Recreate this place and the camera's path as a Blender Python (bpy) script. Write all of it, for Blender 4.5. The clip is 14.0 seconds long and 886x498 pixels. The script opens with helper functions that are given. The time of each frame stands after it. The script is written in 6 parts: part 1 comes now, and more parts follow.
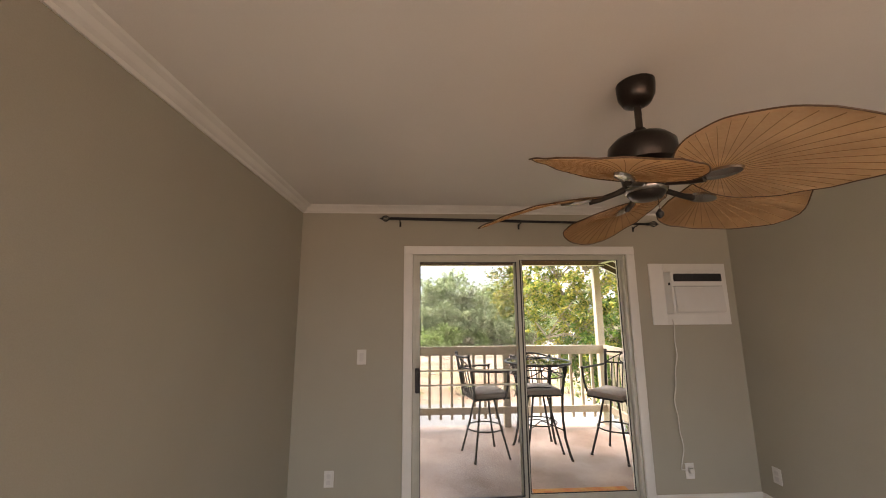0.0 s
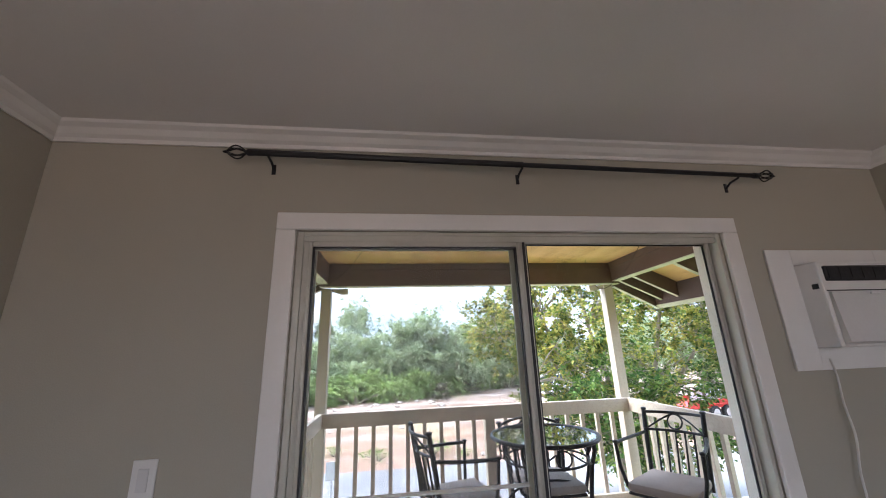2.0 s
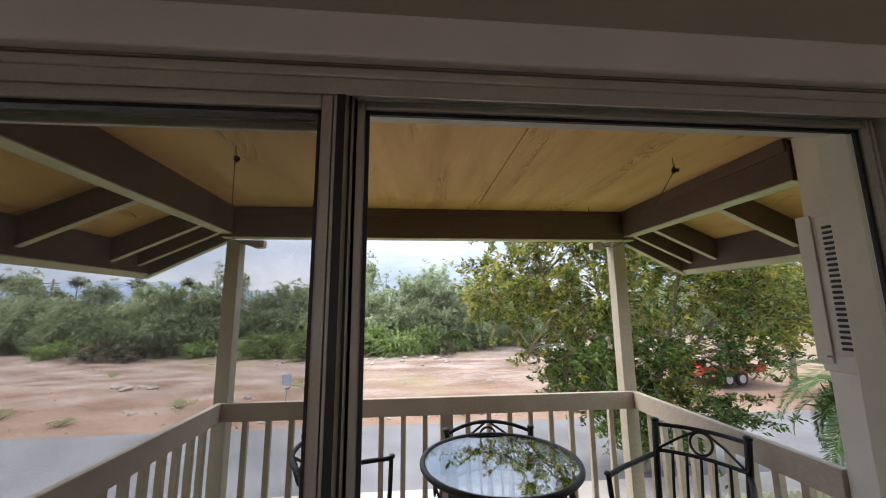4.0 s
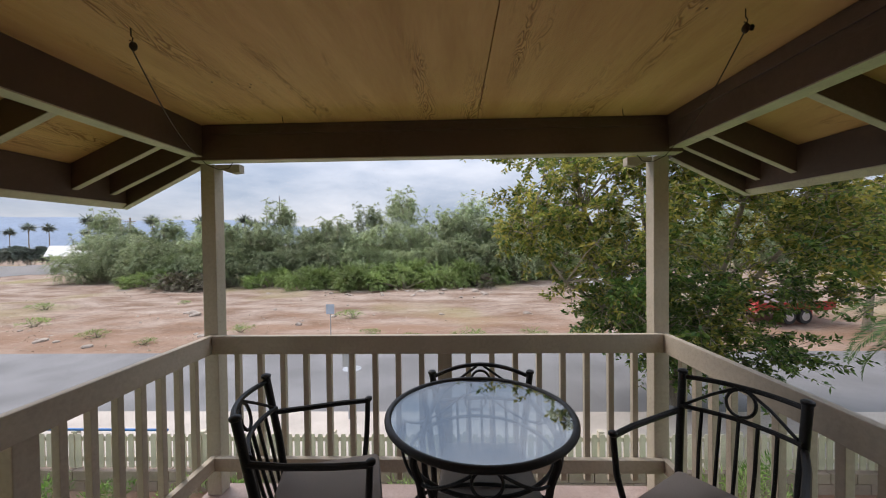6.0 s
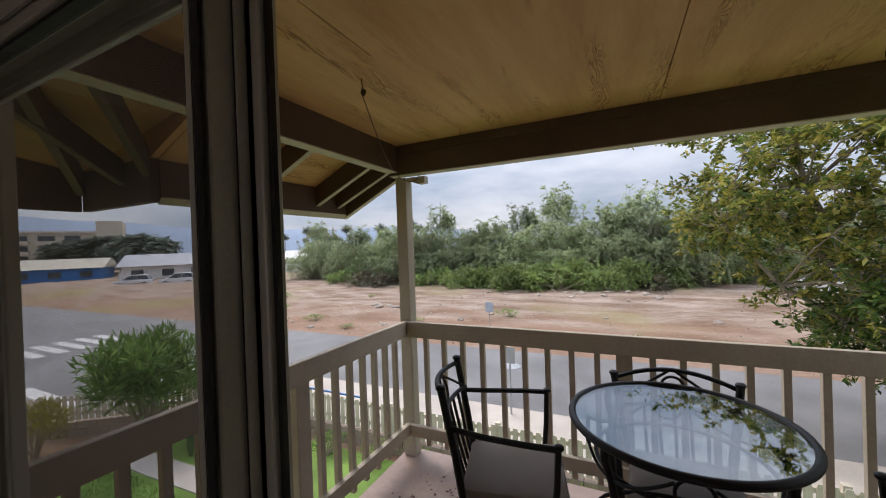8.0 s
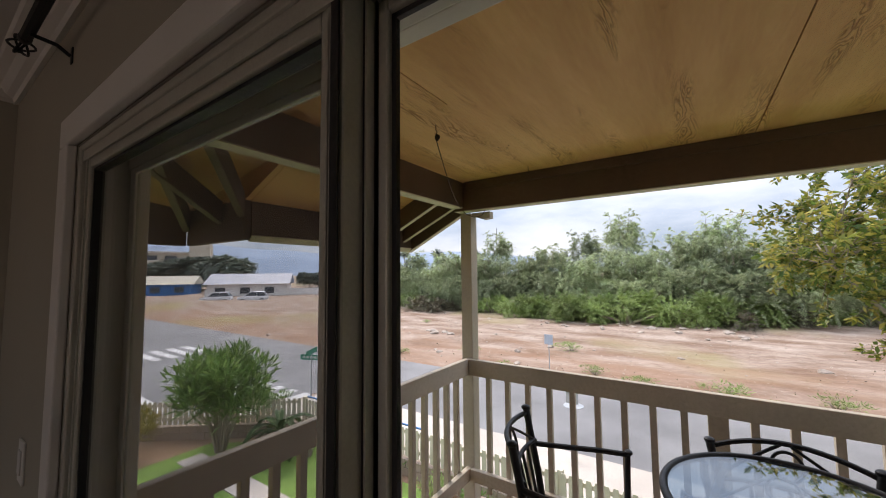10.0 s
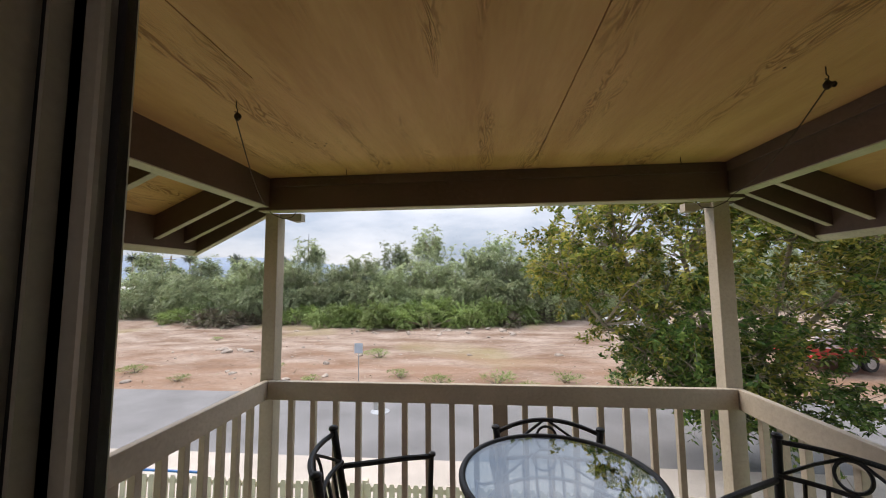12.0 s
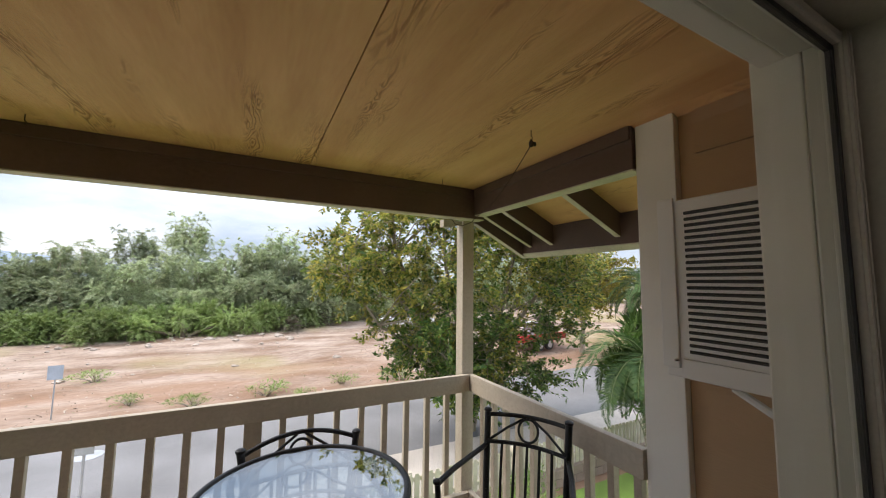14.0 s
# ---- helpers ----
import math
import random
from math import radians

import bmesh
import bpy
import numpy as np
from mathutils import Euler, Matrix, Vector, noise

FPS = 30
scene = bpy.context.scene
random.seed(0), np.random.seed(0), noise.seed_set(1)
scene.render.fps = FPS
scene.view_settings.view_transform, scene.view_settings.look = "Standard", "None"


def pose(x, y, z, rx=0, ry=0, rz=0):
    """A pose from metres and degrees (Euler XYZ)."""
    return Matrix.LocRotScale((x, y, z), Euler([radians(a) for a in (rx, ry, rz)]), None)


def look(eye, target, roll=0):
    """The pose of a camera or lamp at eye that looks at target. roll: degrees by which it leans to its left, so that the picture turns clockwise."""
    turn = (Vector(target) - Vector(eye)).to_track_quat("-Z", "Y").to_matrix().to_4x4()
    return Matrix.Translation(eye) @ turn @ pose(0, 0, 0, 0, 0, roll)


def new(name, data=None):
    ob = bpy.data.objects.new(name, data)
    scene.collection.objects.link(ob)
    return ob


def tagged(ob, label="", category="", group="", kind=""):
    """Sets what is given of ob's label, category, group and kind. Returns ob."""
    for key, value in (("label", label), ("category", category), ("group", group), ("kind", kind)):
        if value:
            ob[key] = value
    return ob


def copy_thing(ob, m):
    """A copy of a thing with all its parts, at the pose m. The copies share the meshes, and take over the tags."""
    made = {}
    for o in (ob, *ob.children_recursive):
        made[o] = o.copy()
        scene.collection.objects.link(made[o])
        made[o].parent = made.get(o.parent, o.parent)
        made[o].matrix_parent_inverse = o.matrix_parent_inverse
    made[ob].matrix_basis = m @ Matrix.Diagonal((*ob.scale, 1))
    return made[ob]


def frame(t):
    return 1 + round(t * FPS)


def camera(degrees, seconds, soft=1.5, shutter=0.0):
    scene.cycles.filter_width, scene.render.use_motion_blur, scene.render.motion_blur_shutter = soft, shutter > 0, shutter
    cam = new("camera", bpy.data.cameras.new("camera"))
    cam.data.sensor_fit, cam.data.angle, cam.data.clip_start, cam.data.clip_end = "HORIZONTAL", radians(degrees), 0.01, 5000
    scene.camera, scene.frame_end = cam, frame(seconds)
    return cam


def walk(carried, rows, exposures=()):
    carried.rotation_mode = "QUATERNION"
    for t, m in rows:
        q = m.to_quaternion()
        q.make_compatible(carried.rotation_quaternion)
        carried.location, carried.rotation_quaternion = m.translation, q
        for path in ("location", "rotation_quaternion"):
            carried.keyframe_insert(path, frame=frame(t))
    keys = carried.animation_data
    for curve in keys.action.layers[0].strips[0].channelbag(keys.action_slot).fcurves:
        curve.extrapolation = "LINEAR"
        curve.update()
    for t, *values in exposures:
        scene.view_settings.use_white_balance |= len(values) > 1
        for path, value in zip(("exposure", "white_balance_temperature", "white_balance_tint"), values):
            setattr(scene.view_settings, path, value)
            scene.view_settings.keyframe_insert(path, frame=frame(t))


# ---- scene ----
cam = camera(101.0, 14.0, soft=1.0)
PATH = [
    (0, (-0.82, -3.057, 1.548), (-0.715, -1.087, 1.877), -0.4),
    (0.5, (-0.668, -2.626, 1.508), (-0.613, -0.653, 1.835), 0.5),
    (1, (-0.624, -2.221, 1.485), (-0.519, -0.258, 1.853), -0.9),
    (1.5, (-0.618, -1.803, 1.528), (-0.289, 0.124, 1.955), -3.4),
    (2, (-0.527, -1.41, 1.535), (-0.274, 0.499, 2.079), -2.0),
    (2.2, (-0.499, -1.284, 1.55), (-0.29, 0.652, 2.007), -1.5),
    (4.3, (0.202, -0.348, 1.68), (0.363, 1.63, 1.933), -0.0),
    (4.5, (0.259, -0.259, 1.684), (0.399, 1.729, 1.849), 0.7),
    (5, (0.35, -0.144, 1.661), (0.571, 1.843, 1.618), -0.1),
    (5.5, (0.421, -0.11, 1.641), (0.414, 1.889, 1.588), 0.1),
    (6, (0.434, -0.094, 1.636), (0.377, 1.905, 1.603), -0.7),
    (6.5, (0.417, -0.098, 1.627), (0.234, 1.892, 1.566), -2.3),
    (7, (0.383, -0.125, 1.613), (-0.014, 1.835, 1.562), -1.5),
    (7.5, (0.368, -0.155, 1.604), (-0.264, 1.741, 1.544), -2.1),
    (8, (0.345, -0.205, 1.619), (-0.513, 1.602, 1.607), -2.0),
    (8.5, (0.319, -0.241, 1.631), (-0.745, 1.451, 1.695), -1.3),
    (8.7, (0.312, -0.252, 1.641), (-0.831, 1.386, 1.733), -0.9),
    (10.8, (0.27, -0.179, 1.722), (-0.753, 1.531, 1.893), -0.5),
    (11, (0.27, -0.168, 1.725), (-0.67, 1.589, 1.891), -0.4),
    (11.5, (0.256, -0.149, 1.72), (-0.394, 1.736, 1.871), -0.3),
    (12, (0.233, -0.124, 1.698), (0.049, 1.86, 1.871), -0.5),
    (12.5, (0.232, -0.107, 1.701), (0.351, 1.88, 1.897), -0.3),
    (13, (0.272, -0.094, 1.706), (0.728, 1.843, 1.896), 0.0),
    (13.5, (0.3, -0.087, 1.708), (1.023, 1.767, 1.91), 0.5),
    (14, (0.327, -0.086, 1.707), (1.238, 1.685, 1.891), 0.7),
]

EXPOSURES = [(0.0, 2.95, 7850, 16), (0.5, 2.95, 7200, 16), (1.0, 2.92, 6400, 15), (1.5, 2.85, 6000, 14), (2.2, 2.78, 5850, 14), (4.3, 1.15, 6700, 17), (4.6, 1.0, 6750, 17),
             (5.0, 0.75, 6700, 17), (5.5, 0.66, 6750, 17), (8.7, 0.6, 6750, 17), (10.8, 1.25, 6950, 18), (12.0, 0.85, 7000, 17), (13.4, 0.92, 6950, 16), (14.0, 1.22, 6850, 15)]
walk(cam, [(t, look(eye, target, roll)) for t, eye, target, roll in PATH], EXPOSURES)

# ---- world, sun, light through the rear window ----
world = bpy.data.worlds.new("overcast_sky")
scene.world = world
world.use_nodes = True
wn, wl = world.node_tree.nodes, world.node_tree.links
background = wn["Background"]
sky = wn.new("ShaderNodeTexSky")
sky.sky_type, sky.sun_disc = "NISHITA", False
sky.sun_elevation, sky.sun_rotation, sky.dust_density = radians(52), radians(302), 2.0
coord = wn.new("ShaderNodeTexCoord")
stretch = wn.new("ShaderNodeMapping")
stretch.inputs["Scale"].default_value = (1.0, 1.0, 3.2)
clouds = wn.new("ShaderNodeTexNoise")
clouds.inputs["Scale"].default_value, clouds.inputs["Detail"].default_value, clouds.inputs["Roughness"].default_value = 2.6, 7, 0.55
shade = wn.new("ShaderNodeValToRGB")
shade.color_ramp.elements[0].position, shade.color_ramp.elements[0].color = 0.34, (1.9, 2.5, 3.4, 1)
shade.color_ramp.elements[1].position, shade.color_ramp.elements[1].color = 0.66, (4.5, 4.9, 5.5, 1)
cover = wn.new("ShaderNodeMixRGB")
cover.inputs[0].default_value = 0.9
wl.new(coord.outputs["Generated"], stretch.inputs["Vector"])
wl.new(stretch.outputs["Vector"], clouds.inputs["Vector"])
wl.new(clouds.outputs["Fac"], shade.inputs["Fac"])
wl.new(sky.outputs["Color"], cover.inputs[1])
wl.new(shade.outputs["Color"], cover.inputs[2])
parts_of, rise, dome = wn.new("ShaderNodeSeparateXYZ"), wn.new("ShaderNodeMapRange"), wn.new("ShaderNodeMixRGB")
rise.inputs["To Min"].default_value, rise.inputs["To Max"].default_value = 0.66, 1.7
dome.blend_type = "MULTIPLY"
dome.inputs[0].default_value = 1.0
wl.new(coord.outputs["Generated"], parts_of.inputs["Vector"])
wl.new(parts_of.outputs["Z"], rise.inputs["Value"])
wl.new(cover.outputs["Color"], dome.inputs[1])
wl.new(rise.outputs["Result"], dome.inputs[2])
wl.new(dome.outputs["Color"], background.inputs["Color"])
background.inputs["Strength"].default_value = 0.15

sun = new("sun", bpy.data.lights.new("sun", "SUN"))
sun.data.energy, sun.data.angle, sun.data.color = 1.5, radians(30), (1.0, 0.96, 0.9)
sun.matrix_world = pose(0, 0, 40, 38, 0, -122)


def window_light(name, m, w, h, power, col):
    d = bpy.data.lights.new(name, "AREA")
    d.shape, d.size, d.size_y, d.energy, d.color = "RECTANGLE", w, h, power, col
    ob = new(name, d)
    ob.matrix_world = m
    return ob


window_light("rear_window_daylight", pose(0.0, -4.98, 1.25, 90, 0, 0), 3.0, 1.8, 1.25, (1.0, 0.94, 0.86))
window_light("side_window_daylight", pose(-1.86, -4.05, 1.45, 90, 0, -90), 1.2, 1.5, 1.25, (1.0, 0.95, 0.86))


# ---- materials ----
def material(name, col, rough=0.7, metal=0.0, var=0.12, scale=3.0, fine=60.0, bump=0.15, stretch_by=(1, 1, 1), tint=None, spread=0.0, spec=0.5):
    """Two scales of variation in colour, fine relief, and a difference between like pieces (spread)."""
    m = bpy.data.materials.new(name)
    m.use_nodes = True
    n, l = m.node_tree.nodes, m.node_tree.links
    b = n["Principled BSDF"]
    tc, mp = n.new("ShaderNodeTexCoord"), n.new("ShaderNodeMapping")
    mp.inputs["Scale"].default_value = stretch_by
    l.new(tc.outputs["Object"], mp.inputs["Vector"])
    big, small = n.new("ShaderNodeTexNoise"), n.new("ShaderNodeTexNoise")
    big.inputs["Scale"].default_value, big.inputs["Detail"].default_value = scale, 5
    small.inputs["Scale"].default_value, small.inputs["Detail"].default_value = fine, 4
    for t in (big, small):
        l.new(mp.outputs["Vector"], t.inputs["Vector"])
    ramp = n.new("ShaderNodeValToRGB")
    lo = [c * (1 - var) for c in col]
    hi = list(tint) if tint else [min(1, c * (1 + var)) for c in col]
    ramp.color_ramp.elements[0].position, ramp.color_ramp.elements[0].color = 0.33, (*lo, 1)
    ramp.color_ramp.elements[1].position, ramp.color_ramp.elements[1].color = 0.67, (*hi, 1)
    l.new(big.outputs["Fac"], ramp.inputs["Fac"])
    grain = n.new("ShaderNodeMixRGB")
    grain.blend_type = "OVERLAY"
    grain.inputs[0].default_value = min(1, var * 1.6)
    l.new(ramp.outputs["Color"], grain.inputs[1])
    l.new(small.outputs["Fac"], grain.inputs[2])
    out = grain.outputs["Color"]
    if spread:
        info, hsv = n.new("ShaderNodeObjectInfo"), n.new("ShaderNodeHueSaturation")
        rng = n.new("ShaderNodeMapRange")
        rng.inputs["To Min"].default_value, rng.inputs["To Max"].default_value = 1 - spread, 1 + spread
        l.new(info.outputs["Random"], rng.inputs["Value"])
        l.new(rng.outputs["Result"], hsv.inputs["Value"])
        l.new(out, hsv.inputs["Color"])
        out = hsv.outputs["Color"]
    l.new(out, b.inputs["Base Color"])
    b.inputs["Roughness"].default_value, b.inputs["Metallic"].default_value = rough, metal
    b.inputs["Specular IOR Level"].default_value = spec
    if bump:
        bp = n.new("ShaderNodeBump")
        bp.inputs["Strength"].default_value, bp.inputs["Distance"].default_value = bump, 0.01
        l.new(small.outputs["Fac"], bp.inputs["Height"])
        l.new(bp.outputs["Normal"], b.inputs["Normal"])
    return m


def leaf_material(name, cols, through_light=0.35, rough=0.5):
    """Leaves: each leaf its own shade; some light passes through."""
    m = bpy.data.materials.new(name)
    m.use_nodes = True
    n, l = m.node_tree.nodes, m.node_tree.links
    b, o = n["Principled BSDF"], n["Material Output"]
    geo, ramp = n.new("ShaderNodeNewGeometry"), n.new("ShaderNodeValToRGB")
    while len(ramp.color_ramp.elements) < len(cols):
        ramp.color_ramp.elements.new(0.5)
    for i, c in enumerate(cols):
        ramp.color_ramp.elements[i].position = i / (len(cols) - 1)
        ramp.color_ramp.elements[i].color = (*c, 1)
    l.new(geo.outputs["Random Per Island"], ramp.inputs["Fac"])
    info, rng_, hsv = n.new("ShaderNodeObjectInfo"), n.new("ShaderNodeMapRange"), n.new("ShaderNodeHueSaturation")
    rng_.inputs["To Min"].default_value, rng_.inputs["To Max"].default_value = 0.78, 1.25
    l.new(info.outputs["Random"], rng_.inputs["Value"])
    tc, nz, patch, both = n.new("ShaderNodeTexCoord"), n.new("ShaderNodeTexNoise"), n.new("ShaderNodeMapRange"), n.new("ShaderNodeMath")
    nz.inputs["Scale"].default_value, nz.inputs["Detail"].default_value = 1.1, 3
    patch.inputs["From Min"].default_value, patch.inputs["From Max"].default_value = 0.3, 0.7
    patch.inputs["To Min"].default_value, patch.inputs["To Max"].default_value = 0.72, 1.38
    both.operation = "MULTIPLY"
    l.new(tc.outputs["Object"], nz.inputs["Vector"])
    l.new(nz.outputs["Fac"], patch.inputs["Value"])
    l.new(patch.outputs["Result"], both.inputs[0])
    l.new(rng_.outputs["Result"], both.inputs[1])
    l.new(both.outputs[0], hsv.inputs["Value"])
    l.new(ramp.outputs["Color"], hsv.inputs["Color"])
    l.new(hsv.outputs["Color"], b.inputs["Base Color"])
    b.inputs["Roughness"].default_value = rough
    b.inputs["Specular IOR Level"].default_value = 0.3
    tr, mix = n.new("ShaderNodeBsdfTranslucent"), n.new("ShaderNodeMixShader")
    l.new(hsv.outputs["Color"], tr.inputs["Color"])
    mix.inputs[0].default_value = through_light
    l.new(b.outputs[0], mix.inputs[1])
    l.new(tr.outputs[0], mix.inputs[2])
    l.new(mix.outputs[0], o.inputs["Surface"])
    return m


def glass_material(name, tint, least=0.003, gloss_rough=0.0):
    """Thin clear glass: passes light, with gloss that grows towards grazing angles."""
    m = bpy.data.materials.new(name)
    m.use_nodes = True
    n, l = m.node_tree.nodes, m.node_tree.links
    n.remove(n["Principled BSDF"])
    lw, tr, gl, mix = n.new("ShaderNodeLayerWeight"), n.new("ShaderNodeBsdfTransparent"), n.new("ShaderNodeBsdfGlossy"), n.new("ShaderNodeMixShader")
    power, rng_ = n.new("ShaderNodeMath"), n.new("ShaderNodeMapRange")
    lw.inputs["Blend"].default_value = 0.5
    power.operation = "POWER"
    power.inputs[1].default_value = 5.0
    rng_.inputs["To Min"].default_value, rng_.inputs["To Max"].default_value = least, 0.6
    tr.inputs["Color"].default_value = (*tint, 1)
    gl.inputs["Roughness"].default_value = gloss_rough
    l.new(lw.outputs["Facing"], power.inputs[0])
    l.new(power.outputs[0], rng_.inputs["Value"])
    l.new(rng_.outputs["Result"], mix.inputs[0])
    l.new(tr.outputs[0], mix.inputs[1])
    l.new(gl.outputs[0], mix.inputs[2])
    l.new(mix.outputs[0], n["Material Output"].inputs["Surface"])
    return m


def screen_material():
    m = bpy.data.materials.new("insect_screen")
    m.use_nodes = True
    n, l = m.node_tree.nodes, m.node_tree.links
    tr, mix = n.new("ShaderNodeBsdfTransparent"), n.new("ShaderNodeMixShader")
    n["Principled BSDF"].inputs["Base Color"].default_value = (0.12, 0.12, 0.12, 1)
    mix.inputs[0].default_value = 0.27
    l.new(tr.outputs[0], mix.inputs[1])
    l.new(n["Principled BSDF"].outputs[0], mix.inputs[2])
    l.new(mix.outputs[0], n["Material Output"].inputs["Surface"])
    return m


def plywood_material():
    """Tan stained plywood: long grain, cathedral figures and faint water stains."""
    m = material("stained_plywood", (0.67, 0.36, 0.15), 0.62, 0, 0.11, 1.3, 18, 0.1, (5, 0.7, 1), (0.75, 0.44, 0.205), spec=0.3)
    n, l = m.node_tree.nodes, m.node_tree.links
    b = n["Principled BSDF"]
    old = b.inputs["Base Color"].links[0].from_socket
    tc, mp, nz = n.new("ShaderNodeTexCoord"), n.new("ShaderNodeMapping"), n.new("ShaderNodeTexNoise")
    mp.inputs["Scale"].default_value = (7.0, 1.3, 1)
    nz.inputs["Scale"].default_value, nz.inputs["Detail"].default_value, nz.inputs["Distortion"].default_value = 1.6, 2.5, 0.5
    wave = n.new("ShaderNodeMath")
    wave.operation = "MULTIPLY"
    wave.inputs[1].default_value = 105
    sine = n.new("ShaderNodeMath")
    sine.operation = "SINE"
    band = n.new("ShaderNodeTexNoise")
    band.inputs["Scale"].default_value = 1.0
    bm_ = n.new("ShaderNodeMapping")
    bm_.inputs["Scale"].default_value = (7.5, 0.9, 1)
    bm_.inputs["Location"].default_value = (1.3, 0.4, 0)
    mask = n.new("ShaderNodeMapRange")
    mask.inputs["From Min"].default_value, mask.inputs["From Max"].default_value = 0.535, 0.66
    both = n.new("ShaderNodeMath")
    both.operation = "MULTIPLY"
    l.new(tc.outputs["Object"], mp.inputs["Vector"])
    l.new(tc.outputs["Object"], bm_.inputs["Vector"])
    l.new(mp.outputs["Vector"], nz.inputs["Vector"])
    l.new(bm_.outputs["Vector"], band.inputs["Vector"])
    l.new(nz.outputs["Fac"], wave.inputs[0])
    l.new(wave.outputs[0], sine.inputs[0])
    l.new(band.outputs["Fac"], mask.inputs["Value"])
    l.new(sine.outputs[0], both.inputs[0])
    l.new(mask.outputs["Result"], both.inputs[1])
    dark = n.new("ShaderNodeMixRGB")
    dark.blend_type = "MULTIPLY"
    dark.inputs[2].default_value = (0.52, 0.43, 0.35, 1)
    l.new(both.outputs[0], dark.inputs[0])
    dark.use_clamp = True
    l.new(old, dark.inputs[1])
    l.new(dark.outputs["Color"], b.inputs["Base Color"])
    bp = n.new("ShaderNodeBump")
    bp.inputs["Strength"].default_value, bp.inputs["Distance"].default_value = 0.5, 0.004
    l.new(both.outputs[0], bp.inputs["Height"])
    l.new(bp.outputs["Normal"], b.inputs["Normal"])
    return m


def ground_material():
    """Red-brown graded dirt with paler dusty patches, dry grass to the far side, pebbles."""
    m = material("graded_dirt", (0.31, 0.20, 0.14), 0.95, 0, 0.30, 0.45, 4.5, 1.0, (0.8, 1.7, 1), (0.42, 0.335, 0.275), spec=0.1)
    n, l = m.node_tree.nodes, m.node_tree.links
    b = n["Principled BSDF"]
    old = b.inputs["Base Color"].links[0].from_socket
    tc, nz, rng, mix = n.new("ShaderNodeTexCoord"), n.new("ShaderNodeTexNoise"), n.new("ShaderNodeMapRange"), n.new("ShaderNodeMixRGB")
    nz.inputs["Scale"].default_value, nz.inputs["Detail"].default_value = 0.09, 8
    rng.inputs["From Min"].default_value, rng.inputs["From Max"].default_value = 0.54, 0.66
    mix.inputs[2].default_value = (0.30, 0.25, 0.13, 1)
    l.new(tc.outputs["Object"], nz.inputs["Vector"])
    l.new(nz.outputs["Fac"], rng.inputs["Value"])
    l.new(rng.outputs["Result"], mix.inputs[0])
    l.new(old, mix.inputs[1])
    # red graded soil in ragged streaks along the street side
    red, ruts, sep, side, add = n.new("ShaderNodeMixRGB"), n.new("ShaderNodeTexNoise"), n.new("ShaderNodeSeparateXYZ"), n.new("ShaderNodeMapRange"), n.new("ShaderNodeMath")
    stretch_ = n.new("ShaderNodeMapping")
    stretch_.inputs["Scale"].default_value = (0.2, 0.62, 1)
    ruts.inputs["Scale"].default_value, ruts.inputs["Detail"].default_value, ruts.inputs["Roughness"].default_value = 1.0, 9, 0.65
    side.inputs["From Min"].default_value, side.inputs["From Max"].default_value = 14.0, 27.0
    side.inputs["To Min"].default_value, side.inputs["To Max"].default_value = 0.22, -0.26
    l.new(tc.outputs["Object"], stretch_.inputs["Vector"])
    l.new(stretch_.outputs["Vector"], ruts.inputs["Vector"])
    l.new(tc.outputs["Object"], sep.inputs["Vector"])
    l.new(sep.outputs["Y"], side.inputs["Value"])
    l.new(ruts.outputs["Fac"], add.inputs[0])
    l.new(side.outputs["Result"], add.inputs[1])
    cut = n.new("ShaderNodeMapRange")
    cut.inputs["From Min"].default_value, cut.inputs["From Max"].default_value = 0.46, 0.74
    cut.inputs["To Max"].default_value = 0.62
    l.new(add.outputs[0], cut.inputs["Value"])
    l.new(cut.outputs["Result"], red.inputs[0])
    l.new(mix.outputs["Color"], red.inputs[1])
    red.inputs[2].default_value = (0.30, 0.175, 0.11, 1)
    l.new(red.outputs["Color"], b.inputs["Base Color"])
    return m


PAINT = material("warm_grey_wall_paint", (0.40, 0.375, 0.31), 0.6, 0, 0.04, 1.2, 220, 0.08)
CEILING = material("matt_ceiling_paint", (0.74, 0.71, 0.68), 0.75, 0, 0.04, 0.9, 160, 0.1)
WHITE = material("white_trim_paint", (0.76, 0.74, 0.71), 0.4, 0, 0.04, 4, 120, 0.05)
CARPET = material("beige_carpet", (0.38, 0.32, 0.26), 0.95, 0, 0.15, 3, 300, 0.5)
ALUMINIUM = material("grey_aluminium", (0.50, 0.49, 0.43), 0.45, 0.2, 0.08, 6, 200, 0.05)
GASKET = material("black_gasket", (0.015, 0.015, 0.017), 0.5, 0, 0.1)
BLACK_PLASTIC = material("black_plastic", (0.02, 0.02, 0.022), 0.4, 0, 0.1)
BLACK_IRON = material("black_wrought_iron", (0.016, 0.016, 0.018), 0.45, 0.1, 0.2, 14, 200, 0.12, spec=0.35)
BRONZE = material("dark_bronze_metal", (0.05, 0.04, 0.035), 0.28, 0.85, 0.15, 8, 150, 0.04)
NICKEL = material("polished_nickel", (0.36, 0.33, 0.31), 0.2, 1.0, 0.08, 8, 150, 0.02)
PALM_WEAVE = material("woven_palm_blade", (0.80, 0.57, 0.36), 0.6, 0, 0.12, 6, 90, 0.25, (1, 1, 1), (0.87, 0.66, 0.44))
PALM_RIB = material("palm_leaf_rib", (0.36, 0.19, 0.075), 0.6, 0, 0.1)
PALM_EDGE = material("dark_blade_edging", (0.10, 0.05, 0.025), 0.6, 0, 0.1)
AC_WHITE = material("white_plastic", (0.74, 0.73, 0.71), 0.42, 0, 0.04, 5, 150, 0.03)
AC_DARK = material("dark_grille", (0.02, 0.02, 0.022), 0.5)
